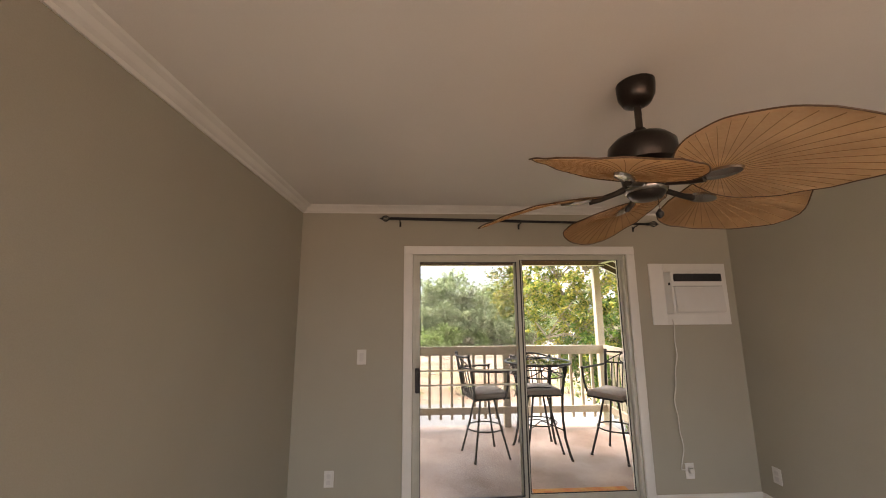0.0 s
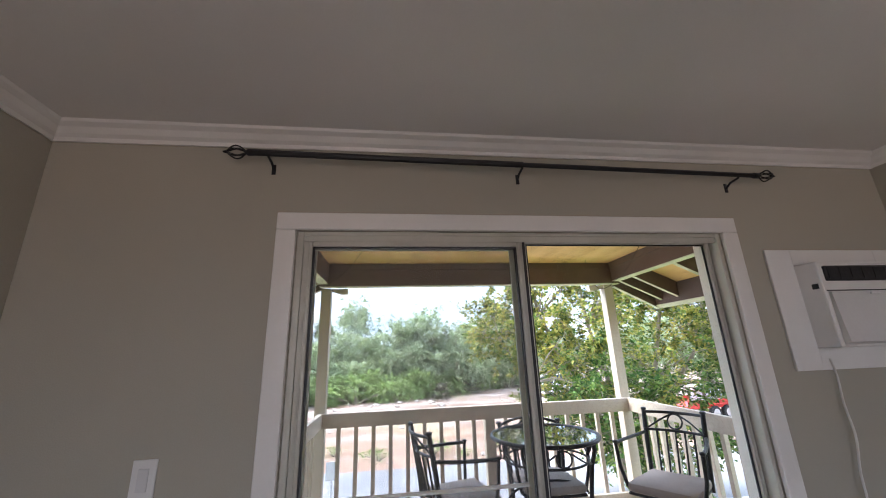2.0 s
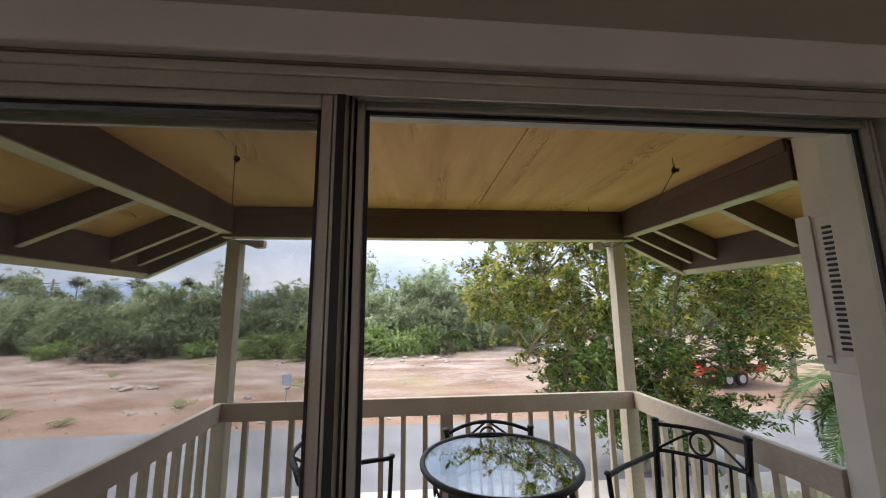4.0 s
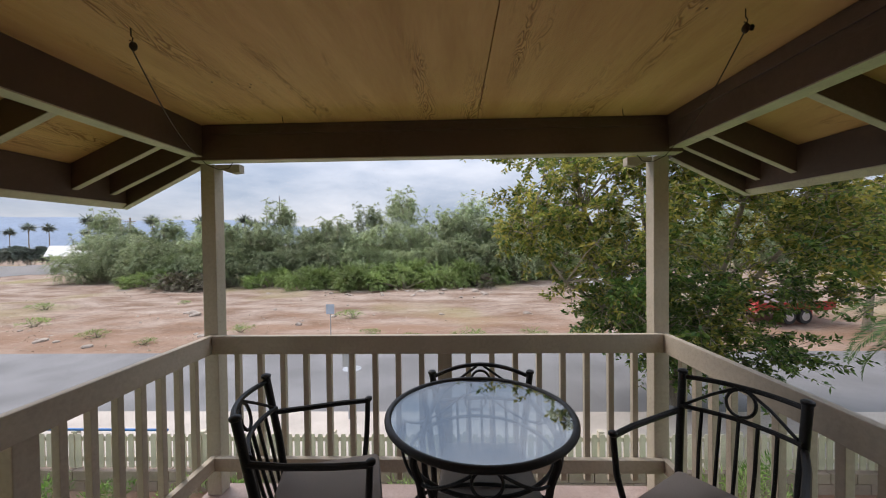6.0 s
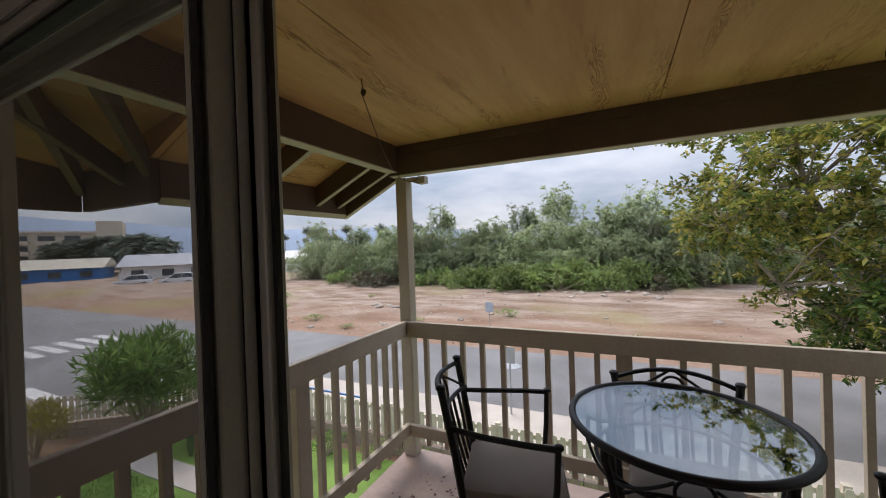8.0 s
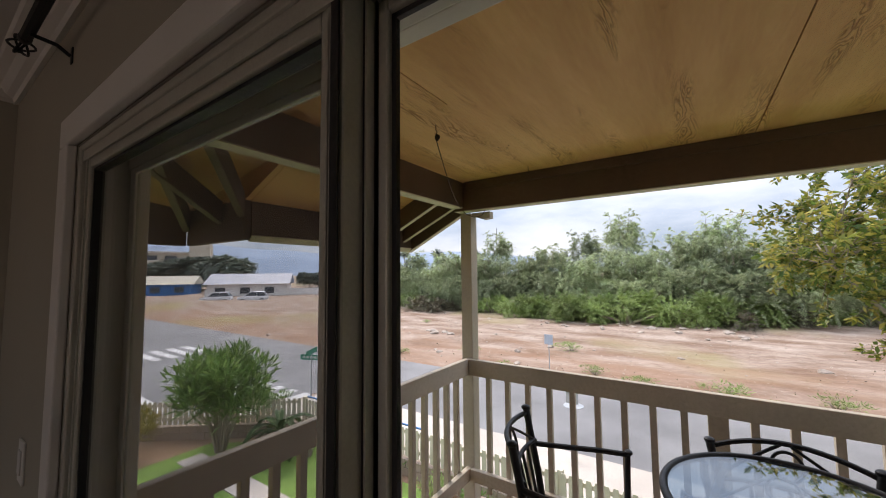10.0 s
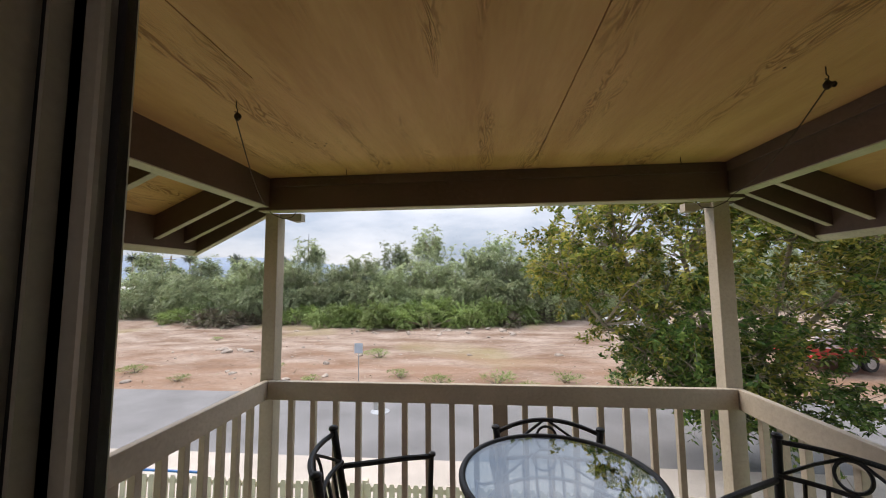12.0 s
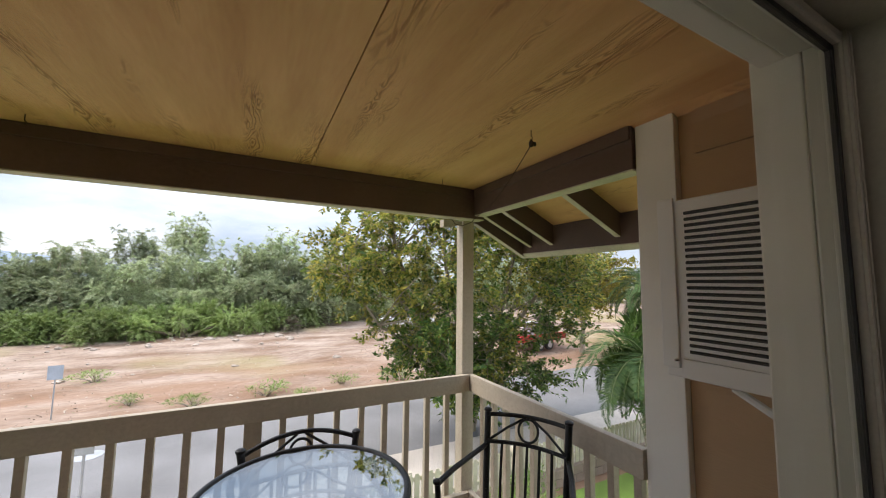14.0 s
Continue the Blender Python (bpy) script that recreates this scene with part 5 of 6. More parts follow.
def bush_tree(seed, label, m, count=30, rx=2.7, ry=2.0, rz=3.5, size=0.82, base=0.8, per=105, leaf=0.145, reach=0.8, sprigs=True):
    """A dense thicket tree: several stems, lobed crown of small feathery leaves, loose sprigs on top."""
    R = np.random.RandomState(seed)
    t = thing("thicket_tree", Matrix(), label, "tree", "thicket trees beyond the dirt lot")
    lob = lobes(R, count, rx, ry, rz, size, base)
    bm = bmesh.new()
    for c, r in lob[:7]:
        c = Vector(c)
        trunk(bm, [Vector((R.normal(0, 0.25), R.normal(0, 0.25), -0.2)), Vector((c.x * 0.35, c.y * 0.35, c.z * 0.45)), Vector((c.x * 0.8, c.y * 0.8, c.z * 0.85)), c], 0.10, 0.02)
    for i in range(16 if sprigs else 0):
        a = R.uniform(0, 6.283)
        p = Vector((rx * 0.7 * math.cos(a) * R.uniform(0.1, 1), ry * 0.7 * math.sin(a) * R.uniform(0.1, 1), base + rz * 0.75))
        q = p + Vector((R.normal(0, 0.4), R.normal(0, 0.4), R.uniform(0.5, 1.7)))
        trunk(bm, [p, (p + q) / 2 + Vector((0.05, 0, 0)), q], 0.02, 0.006, 5)
        for u in (0.35, 0.6, 0.8, 1.0):
            lob.append((tuple(p.lerp(q, u) + Vector((R.normal(0, 0.1), R.normal(0, 0.1), 0))), 0.30 - 0.14 * u))
    part("trunk", bm, BARK, t, "grey branching stems", True)
    leaf_cloud("crown", *spray_leaves(R, lob, per, leaf, reach), m, t, "feathery foliage")
    return t


kinds = [bush_tree(11, "green feathery thicket tree with ragged top", KIAWE),
         bush_tree(23, "olive green thicket tree, wide and dense", KIAWE, 34, 3.1, 2.2, 3.0, 0.86, 0.7),
         bush_tree(37, "tall grey-green thicket tree with bare twigs", KIAWE, 28, 2.3, 1.9, 4.3, 0.78, 0.9),
         bush_tree(41, "bright green low spreading shrub", KIAWE_BRIGHT, 22, 2.4, 1.6, 1.15, 0.68, 0.25, 165, 0.12, 0.62, False),
         bush_tree(53, "dry grey-brown low brush", KIAWE_DRY, 10, 1.7, 1.1, 0.5, 0.6, 0.2, 75, 0.16, 0.8, False)]
spots = []
RR = random.Random(3)
# back row: tall; middle row; front row: low bright shrubs and dry brush
for i in range(15):
    x = -39 + i * 3.8 + RR.uniform(-0.7, 0.7)
    spots.append((RR.choice((0, 1, 2)), x, 37.5 + 0.012 * (x + 5) ** 2 * (1 if x > 0 else 0.3) + RR.uniform(-1, 1.5), RR.uniform(0.95, 1.15) * (1.2 if -12 < x < 6 else 1.08)))
for i in range(15):
    x = -36.5 + i * 3.3 + RR.uniform(-0.7, 0.7)
    s = 1.12 if -14 < x < 6 else 1.02
    spots.append((RR.choice((0, 1, 0, 2)), x, 33.2 + (0.02 * (x - 2) ** 2 if x > 2 else 0.004 * (x + 10) ** 2) + RR.uniform(-0.8, 0.8), s * RR.uniform(0.92, 1.1)))
spots += [(3, -11.5, 30.2, 1.1), (3, -7.2, 29.6, 1.25), (3, -3.6, 29.4, 1.35), (3, 0.4, 30.6, 1.2), (3, 3.4, 32.0, 1.1), (3, -26.0, 31.0, 0.9), (3, -15.2, 30.8, 0.9),
          (4, -22.3, 29.6, 1.25), (4, -20.0, 29.9, 1.0), (4, 1.9, 30.3, 1.1), (4, 5.2, 33.0, 1.2), (4, -9.6, 29.4, 0.8), (3, 7.2, 34.5, 1.0), (1, 8.4, 36.6, 1.05), (0, 11.6, 39.0, 1.1)]
for i in range(16):
    spots.append((RR.choice((0, 1, 2, 0)), 14 + i * 4.0 + RR.uniform(-1, 1), 46 + 0.45 * i + RR.uniform(-1.5, 1.5), RR.uniform(1.1, 1.5)))
used = set()
for kind_, x, y, s in spots:
    m = Matrix.Translation((x, y, land(x, y) - 0.1)) @ Matrix.Rotation(RR.uniform(0, 6.283), 4, "Z")
    if kind_ in used:
        t = copy_thing(kinds[kind_], m)
    else:
        t = kinds[kind_]
        t.matrix_basis = m
        used.add(kind_)
    t.scale = (s, s, s * RR.uniform(0.98, 1.16))


def leafy_tree(m, seed, stems, clumps, leaves, leaf, label, mat_, spread=0.55, low=0.0):
    """Open tree of long leaves: stems (lists of points with radii), clumps of leaves at twig ends."""
    R = np.random.RandomState(seed)
    t = thing("street_tree", m, label, "tree")
    bm = bmesh.new()
    paths = []
    for pts, r0, r1 in stems:
        pts = [Vector(p) for p in pts]
        trunk(bm, pts, r0, r1, 9)
        paths.append(pts)
    crowns = ([], [])
    for c in clumps:
        c = Vector(c)
        near = min((p for pts in paths for p in pts[1:]), key=lambda p: (p - c).length + 0.8 * max(0, p.z - c.z))
        mid = near.lerp(c, 0.55) + Vector((R.normal(0, 0.12), R.normal(0, 0.12), 0.15))
        trunk(bm, [near, mid, c], 0.02, 0.005, 5)
        # clumps below about the height low take the darker DEEP_LEAF colour
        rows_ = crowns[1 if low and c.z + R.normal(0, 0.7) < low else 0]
        for tip in range(11):
            q = c + Vector((R.normal(0, spread * 0.6), R.normal(0, spread * 0.6), R.normal(0, spread * 0.62)))
            trunk(bm, [mid.lerp(c, 0.6), q], 0.008, 0.003, 4)
            kk = max(6, int(leaves * R.uniform(0.6, 1.3) / 11))
            u = 1 - 0.7 * R.uniform(0, 1, kk)[:, None] ** 1.6
            base = np.array(mid.lerp(c, 0.6)) * (1 - u) + np.array(q) * u + R.normal(0, 0.03, (kk, 3))
            a = R.uniform(0, 6.283, kk)
            w = np.stack([np.cos(a), np.sin(a), R.normal(-0.15, 0.6, kk)], 1) + 0.45 * np.array((q - c).normalized())
            w = unit(w)
            rows_.append((base, w, unit(R.normal(0, 0.6, (kk, 3)) + np.array([0, 0, 0.8])), leaf * R.uniform(0.55, 1.25, kk), leaf * 0.44 * R.uniform(0.7, 1.2, kk)))
    part("trunk", bm, BARK, t, "pale grey-brown stems and limbs", True)
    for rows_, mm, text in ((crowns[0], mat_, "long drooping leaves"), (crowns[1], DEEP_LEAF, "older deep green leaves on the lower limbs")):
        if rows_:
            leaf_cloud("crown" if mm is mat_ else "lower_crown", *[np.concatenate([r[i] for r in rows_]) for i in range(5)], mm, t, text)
    return t


R = np.random.RandomState(77)
stems = [([(0, 0, -0.1), (-0.25, 0.0, 0.9), (-0.75, -0.1, 1.9), (-1.6, -0.2, 3.2), (-2.3, -0.2, 4.9), (-2.6, -0.2, 6.3)], 0.13, 0.03),
         ([(0.05, 0, -0.1), (0.1, 0.1, 1.2), (-0.2, 0.2, 2.8), (-0.6, 0.3, 4.6), (-0.8, 0.3, 7.0)], 0.12, 0.03),
         ([(0.1, 0, -0.1), (0.5, 0.2, 1.3), (1.2, 0.2, 3.0), (1.8, 0.2, 5.0), (2.2, 0.2, 7.0)], 0.12, 0.03),
         ([(0.1, 0.1, -0.1), (0.8, 0.3, 1.4), (2.0, 0.5, 2.7), (3.4, 0.5, 4.2), (4.2, 0.4, 5.6)], 0.10, 0.03),
         ([(-0.75, -0.1, 1.9), (-1.6, -0.4, 2.3), (-2.8, -0.5, 3.1), (-3.6, -0.5, 4.2)], 0.07, 0.02)]
clumps = []
while len(clumps) < 310:
    a = R.uniform(-1, 1, 3)
    if a @ a > 1:
        continue
    p = (0.05 + 5.1 * a[0], 2.2 * a[1], 4.3 + 3.6 * a[2])
    if p[2] < 2.0 and abs(p[0]) > 2.2 and R.uniform() < 0.5:
        continue
    if a @ a < 0.25 and R.uniform() < 0.6:
        continue
    clumps.append(p)
clumps += [(-2.2, -0.8, 1.55), (-1.5, -1.0, 1.25), (-2.6, -0.6, 1.9), (1.0, -1.2, 1.1), (1.7, -1.0, 1.3), (0.4, -1.1, 1.5), (2.4, -0.8, 1.5), (-0.6, -1.2, 1.6), (-3.4, -0.4, 2.6), (-0.2, -1.0, 1.0)]
for i in range(34):
    clumps.append((R.uniform(-2.4, 4.2), R.uniform(-1.6, 0.6), R.uniform(1.2, 3.0)))
# an open gap between the hanging outer sprays and the main crown
clumps = [c for c in clumps if not (c[0] > 1.7 and 1.6 < c[2] < 2.75)]
# the crown's skirt rises to both sides
clumps = [c for c in clumps if c[2] > 2.45 + 0.95 * (-2.3 - c[0]) and c[2] > 1.3 + 0.9 * (c[0] - 2.2) and not (c[0] < -1.2 and c[2] < 1.7)]
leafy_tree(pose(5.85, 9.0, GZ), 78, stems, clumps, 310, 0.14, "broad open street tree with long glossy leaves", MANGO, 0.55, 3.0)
clumps = []
while len(clumps) < 70:
    a = R.uniform(-1, 1, 3)
    if a @ a < 1:
        clumps.append((3.6 * a[0], 2.6 * a[1], 4.4 + 2.0 * a[2]))
leafy_tree(pose(17.5, 13.9 + 1.6, GZ + 0.1), 79, [([(0, 0, -0.1), (0.2, 0, 1.6), (-0.3, 0.1, 3.4), (-0.9, 0, 5.2)], 0.16, 0.04), ([(0.2, 0, 1.6), (1.0, 0.2, 3.2), (1.9, 0.2, 4.8)], 0.10, 0.03)],
           clumps, 230, 0.22, "yellow-green leafy tree across the street", YELLOW_LEAF, 0.8)


def palm(m, seed, height, fronds, length, label, leaf_w=0.016, rise=0.9, leaflet=0.16, lift=0.16):
    """Palm with a ringed trunk; each frond is an arched midrib with two rows of leaflets."""
    R = np.random.RandomState(seed)
    t = thing("palm", m, label, "palm")
    prof = []
    z = 0.0
    while z < height:
        prof += [(0.095, z), (0.075, z + 0.05)]
        z += 0.09
    lathe("trunk", prof, BARK, t, "ringed fibrous trunk", 12)
    for f in range(fronds):
        a = f * 2.399 + R.uniform(-0.2, 0.2)
        el = rise * (1 - f / fronds * 1.15) + R.uniform(-0.12, 0.12)
        L = length * R.uniform(0.85, 1.1)
        out = np.array([math.cos(a), math.sin(a), 0])
        up = np.array([0, 0, 1.0])
        pts, p, e = [], np.array([0, 0, height]), el
        for i in range(15):
            pts.append(p.copy())
            p = p + (out * math.cos(e) + up * math.sin(e)) * L / 14
            e -= 0.105 + 0.012 * i * 0.5
        pts = np.array(pts)
        side = np.cross(out, up)
        C, W, N, Ln = [], [], [], []
        for i in range(2, 91):
            u = i / 90 * 14
            k = min(13, int(u))
            q = pts[k] * (1 - (u - k)) + pts[min(14, k + 1)] * (u - k)
            d = unit(pts[min(14, k + 1)] - pts[k] + 1e-6)
            for s in (-1, 1):
                C.append(q)
                W.append(unit(d * 0.75 + side * s * 0.85 + np.array([0, 0, lift + R.normal(0, 0.08)])))
                N.append(unit(np.cross(d, side) * -1 + R.normal(0, 0.15, 3)))
                Ln.append(length * leaflet * math.sin(math.pi * (0.12 + 0.80 * i / 90)) * R.uniform(0.85, 1.1))
        fr = leaf_cloud("frond", np.array(C), np.array(W), np.array(N), np.array(Ln), np.full(len(C), leaf_w), PALM_LEAF, t)
        bm = bmesh.new()
        add_tube(bm, [Vector(q) for q in pts], [0.011 - 0.0006 * i for i in range(15)], 5)
        part("midrib", bm, FROND_RIB, fr, "", True)
    return t


palm(pose(7.2, 4.55, GZ + 0.05), 5, 2.65, 34, 1.8, "feathery date palm with arching fronds behind the railing")
palm(pose(8.6, 5.3, GZ + 0.05), 6, 3.9, 44, 1.35, "upright bright green palm beside the date palm", 0.016, 1.35)
palm(pose(-7.6, 4.75, GZ + 0.05), 7, 0.55, 16, 0.95, "small feathery palm by the fence", 0.03, 1.1)


def shrub(m, seed, h, r, stems_, label, mat_, leaf=0.16, per=1500, name="shrub"):
    """Multi-stemmed shrub with narrow leaves."""
    R = np.random.RandomState(seed)
    t = thing(name, m, label, "shrub")
    bm = bmesh.new()
    lob = []
    for i in range(stems_):
        a, u = R.uniform(0, 6.283), R.uniform(0.2, 1)
        top = Vector((r * u * math.cos(a), r * u * math.sin(a), h * R.uniform(0.55, 1.0) * (1.05 - 0.3 * u)))
        b0 = Vector((top.x * 0.12, top.y * 0.12, -0.02))
        trunk(bm, [b0, Vector((top.x * 0.4, top.y * 0.4, top.z * 0.5)), top], 0.022, 0.006, 6)
        lob.append((tuple(top), 0.30 * R.uniform(0.8, 1.2) * min(1, r)))
        lob.append((tuple(top * 0.85 + Vector((R.normal(0, 0.1), R.normal(0, 0.1), 0))), 0.26 * min(1, r)))
    part("stems", bm, BARK, t, "bare grey lower stems", True)
    C, W, N, Ln, Wd = lobe_leaves(R, lob, per, leaf, leaf * 0.16, -0.5)
    leaf_cloud("foliage", C, W, N, Ln, Wd, mat_, t, "narrow green leaves")
    return t


shrub(pose(-9.0, 4.15, GZ + 0.04), 31, 2.35, 1.15, 34, "tall oleander-like shrub with bare lower stems", OLEANDER, 0.26, 1000)
shrub(pose(8.2, 5.0, GZ + 0.04), 34, 3.7, 0.85, 46, "dense upright shrub with long narrow leaves behind the palm", BRIGHT_BLADE, 0.34, 1500)
shrub(pose(-9.9, 5.6, GZ + 0.04), 32, 1.0, 0.7, 12, "low green shrub at the street corner", OLEANDER, 0.16)
shrub(pose(-10.6, 2.9, GZ + 0.04), 33, 1.0, 0.7, 12, "low yellow-green shrub by the fence", YELLOW_LEAF, 0.14)
bed = [(-7.0, 5.1), (-5.9, 5.3), (-4.9, 5.2), (-3.8, 5.35), (-2.9, 5.2), (-1.7, 5.3), (-0.4, 5.25), (0.6, 5.35), (3.4, 4.4), (4.3, 4.9), (4.4, 3.0), (5.0, 5.2), (3.9, 3.6)]
for i, (x, y) in enumerate(bed):
    s = shrub(pose(x, y, GZ + 0.04), 60 + i, 0.42 if x < 2 else 0.75, 0.36 if x < 2 else 0.5, 9, "small leafy bedding plant along the fence", OLEANDER if i % 3 else KIAWE_BRIGHT, 0.11, 1700, "bedding_plant")
    tagged(s, group="bedding plants by the fence")

# weeds and stones on the lot
weeds = []
RW = random.Random(9)
first = shrub(pose(0, 0, 0), 90, 0.35, 0.4, 9, "low green weed clump on the dirt", KIAWE_BRIGHT, 0.12, 1300, "weed_clump")
tagged(first, group="weed clumps on the lot")
places = [(-3.0, 15.2), (0.9, 14.7), (3.6, 15.1), (-6.6, 14.6), (-1.2, 14.4), (-9.2, 16.0), (-15.0, 15.2), (2.2, 14.3), (-12.3, 14.4), (6.0, 14.6), (-4.8, 18.6), (-20, 17), (9.5, 15.2), (-24, 21), (-17, 23)]
for i, (x, y) in enumerate(places):
    m = Matrix.Translation((x, y, land(x, y) - 0.02)) @ Matrix.Rotation(RW.uniform(0, 6), 4, "Z")
    t = first if i == 0 else copy_thing(first, m)
    t.matrix_basis = m
    s = RW.uniform(0.7, 1.5)
    t.scale = (s * 1.3, s * 1.1, s * 0.8)


def rock(seed):
    R = np.random.RandomState(seed)
    bm = bmesh.new()
    bmesh.ops.create_icosphere(bm, subdivisions=2, radius=0.5)
    o = Vector(R.uniform(0, 9, 3))
    for v in bm.verts:
        v.co *= 0.8 + 0.5 * noise.noise(v.co * 1.6 + o)
        v.co.z *= 0.6
    return tagged(part("rock", bm, ROCK), "pale tan rock lying on the dirt", "rock", "rocks on the lot")


base_rocks = [rock(k) for k in range(3)]
rocks = [(-13.6, 19.1, 0.8), (-12.9, 19.4, 0.6), (-13.2, 18.7, 0.5), (-12.2, 19.0, 0.55), (-14.1, 19.3, 0.45)]
for i in range(120):
    x, y = RW.uniform(-28, 12), 14.0 + 15 * RW.random() ** 1.5
    rocks.append((x, y, RW.choice((0.12, 0.15, 0.2, 0.28, 0.1, 0.4))))
for i in range(26):
    rocks.append((RW.uniform(-9, 4), RW.uniform(24.5, 27.5), RW.choice((0.35, 0.5, 0.3, 0.25))))
for i, (x, y, s) in enumerate(rocks):
    m = Matrix.Translation((x, y, land(x, y) + 0.06 * s)) @ Matrix.Rotation(RW.uniform(0, 6.28), 4, "Z")
    t = base_rocks[i] if i < 3 else copy_thing(base_rocks[i % 3], m)
    t.matrix_basis = m
    t.scale = (s * RW.uniform(0.8, 1.5), s, s * RW.uniform(0.7, 1.1))
n = 4500
gx, gy = R.uniform(-30, 14, n), 13.6 + 16 * R.uniform(0, 1, n) ** 1.6
C = np.array([(a, b, land(a, b)) for a, b in zip(gx, gy)])
W = unit(np.stack([R.normal(0, 1, n), R.normal(0, 1, n), R.uniform(0, 0.6, n)], 1))
tagged(leaf_cloud("debris", C, W, unit(R.normal(0, 0.5, (n, 3)) + np.array([0, 0, 1])), R.uniform(0.03, 0.12, n), R.uniform(0.02, 0.06, n), CHIPS), "dry twigs and chips scattered over the dirt", "debris", "", "stuff")


# ---- vehicles ----
def wheel(parent, x, y, r, w):
    bm = bmesh.new()
    add_lathe(bm, [(r * 0.62, -w / 2), (r * 0.94, -w / 2), (r, -w * 0.35), (r, w * 0.35), (r * 0.94, w / 2), (r * 0.62, w / 2)], 24)
    bmesh.ops.transform(bm, matrix=Matrix.Translation((x, y, r)) @ Matrix.Rotation(radians(90), 4, "X"), verts=bm.verts)
    wh = part("wheel", bm, TYRE, parent, "black rubber tyre", True)
    bm = bmesh.new()
    add_lathe(bm, [(r * 0.2, -w * 0.53), (r * 0.6, -w * 0.50), (r * 0.6, w * 0.50), (r * 0.2, w * 0.53)], 12)
    bmesh.ops.transform(bm, matrix=Matrix.Translation((x, y, r)) @ Matrix.Rotation(radians(90), 4, "X"), verts=bm.verts)
    part("rim", bm, RIM, wh, "alloy rim", True)


def car(m, paint, label):
    """A compact hatchback; its nose towards -x."""
    c = thing("car", m, label, "car")
    bm = bmesh.new()
    low = [(-2.1, 0.28), (-2.15, 0.62), (-1.95, 0.85), (-1.05, 1.0), (2.0, 1.02), (2.1, 0.8), (2.08, 0.3)]
    add_prism(bm, [(x, -0.86, z) for x, z in low], (0, 1.72, 0))
    bmesh.ops.bevel(bm, geom=bm.edges[:], offset=0.07, segments=3, affect="EDGES")
    body_ = part("body", bm, paint, c, "", True)
    bm = bmesh.new()
    a = [bm.verts.new((x, s * 0.80, z)) for s in (-1, 1) for x, z in ((-1.15, 1.0), (1.98, 1.02))]
    b = [bm.verts.new((x, s * 0.62, z)) for s in (-1, 1) for x, z in ((-0.25, 1.58), (1.55, 1.60))]
    for f in ((a[0], a[1], b[1], b[0]), (a[3], a[2], b[2], b[3]), (a[2], a[0], b[0], b[2]), (a[1], a[3], b[3], b[1]), (b[0], b[1], b[3], b[2])):
        bm.faces.new(f)
    bmesh.ops.recalc_face_normals(bm, faces=bm.faces)
    part("windows", bm, CAR_GLASS, c, "dark cabin windows")
    boxed("roof", -0.30, 1.60, -0.64, 0.64, 1.585, 1.64, paint, c, bevel=0.025)
    for s in (-1, 1):
        for x0, x1 in ((-1.12, -0.28), (0.55, 0.55), (1.95, 1.56)):
            tube("pillar", [(x0, s * 0.79, 1.0), (x1, s * 0.63, 1.6)], 0.03, paint, c)
        boxed("headlight", -2.13, -1.92, s * 0.55 - 0.17, s * 0.55 + 0.17, 0.66, 0.80, LAMP_LENS, c, "clear headlight", 0.03)
        for x in (-1.35, 1.35):
            wheel(c, x, s * 0.78, 0.33, 0.22)
    boxed("grille", -2.17, -2.10, -0.4, 0.4, 0.42, 0.6, CAR_GLASS, c, "black front grille", 0.01)
    boxed("number_plate", -2.19, -2.165, -0.16, 0.16, 0.45, 0.55, CAR_WHITE, c, "", 0.004)
    return c


white = car(pose(11.3, 27.5, land(11.3, 27.5), 0, 0, -40), CAR_WHITE, "white car parked on the dirt behind the tree")

tr = thing("trailer", pose(15.4, 17.3, land(15.4, 17.3), 0, 0, 8), "red flatbed trailer loaded with grey equipment", "trailer")
boxed("bed", -2.0, 2.0, -0.9, 0.9, 0.55, 0.68, RED_PAINT, tr, bevel=0.02)
for y in (-0.9, 0.9):
    boxed("side_board", -2.0, 2.0, y - 0.02, y + 0.02, 0.68, 0.95, RED_PAINT, tr, bevel=0.008)
    for x in (-0.45, 0.35):
        wheel(tr, x, y * 1.02, 0.33, 0.2)
    boxed("fender", -0.85, 0.75, y - 0.12, y + 0.12, 0.70, 0.74, RED_PAINT, tr, bevel=0.01)
boxed("stand_leg", 1.85, 1.92, -0.03, 0.03, 0.0, 0.56, RED_PAINT, tr, bevel=0.005)
tube("tongue", [(1.95, -0.5, 0.6), (2.9, 0, 0.55), (1.95, 0.5, 0.6)], 0.04, RED_PAINT, tr)
load = thing("equipment", pose(15.7, 17.3, land(15.4, 17.3) + 0.68, 0, 0, 8), "grey machine strapped on the trailer", "machine")
boxed("housing", -0.7, 1.1, -0.5, 0.5, 0.0, 0.62, SIGN_GREY, load, bevel=0.12)
boxed("cover", -0.9, -0.2, -0.4, 0.4, 0.62, 0.9, CAR_WHITE, load, bevel=0.1)

# ---- signs ----
sg = thing("street_sign", pose(-10.2, 7.5, GZ + 0.13), "green street name sign on a thin pole", "sign")
tube("pole", [(0, 0, 0), (0, 0, 1.45)], 0.025, SIGN_GREY, sg)
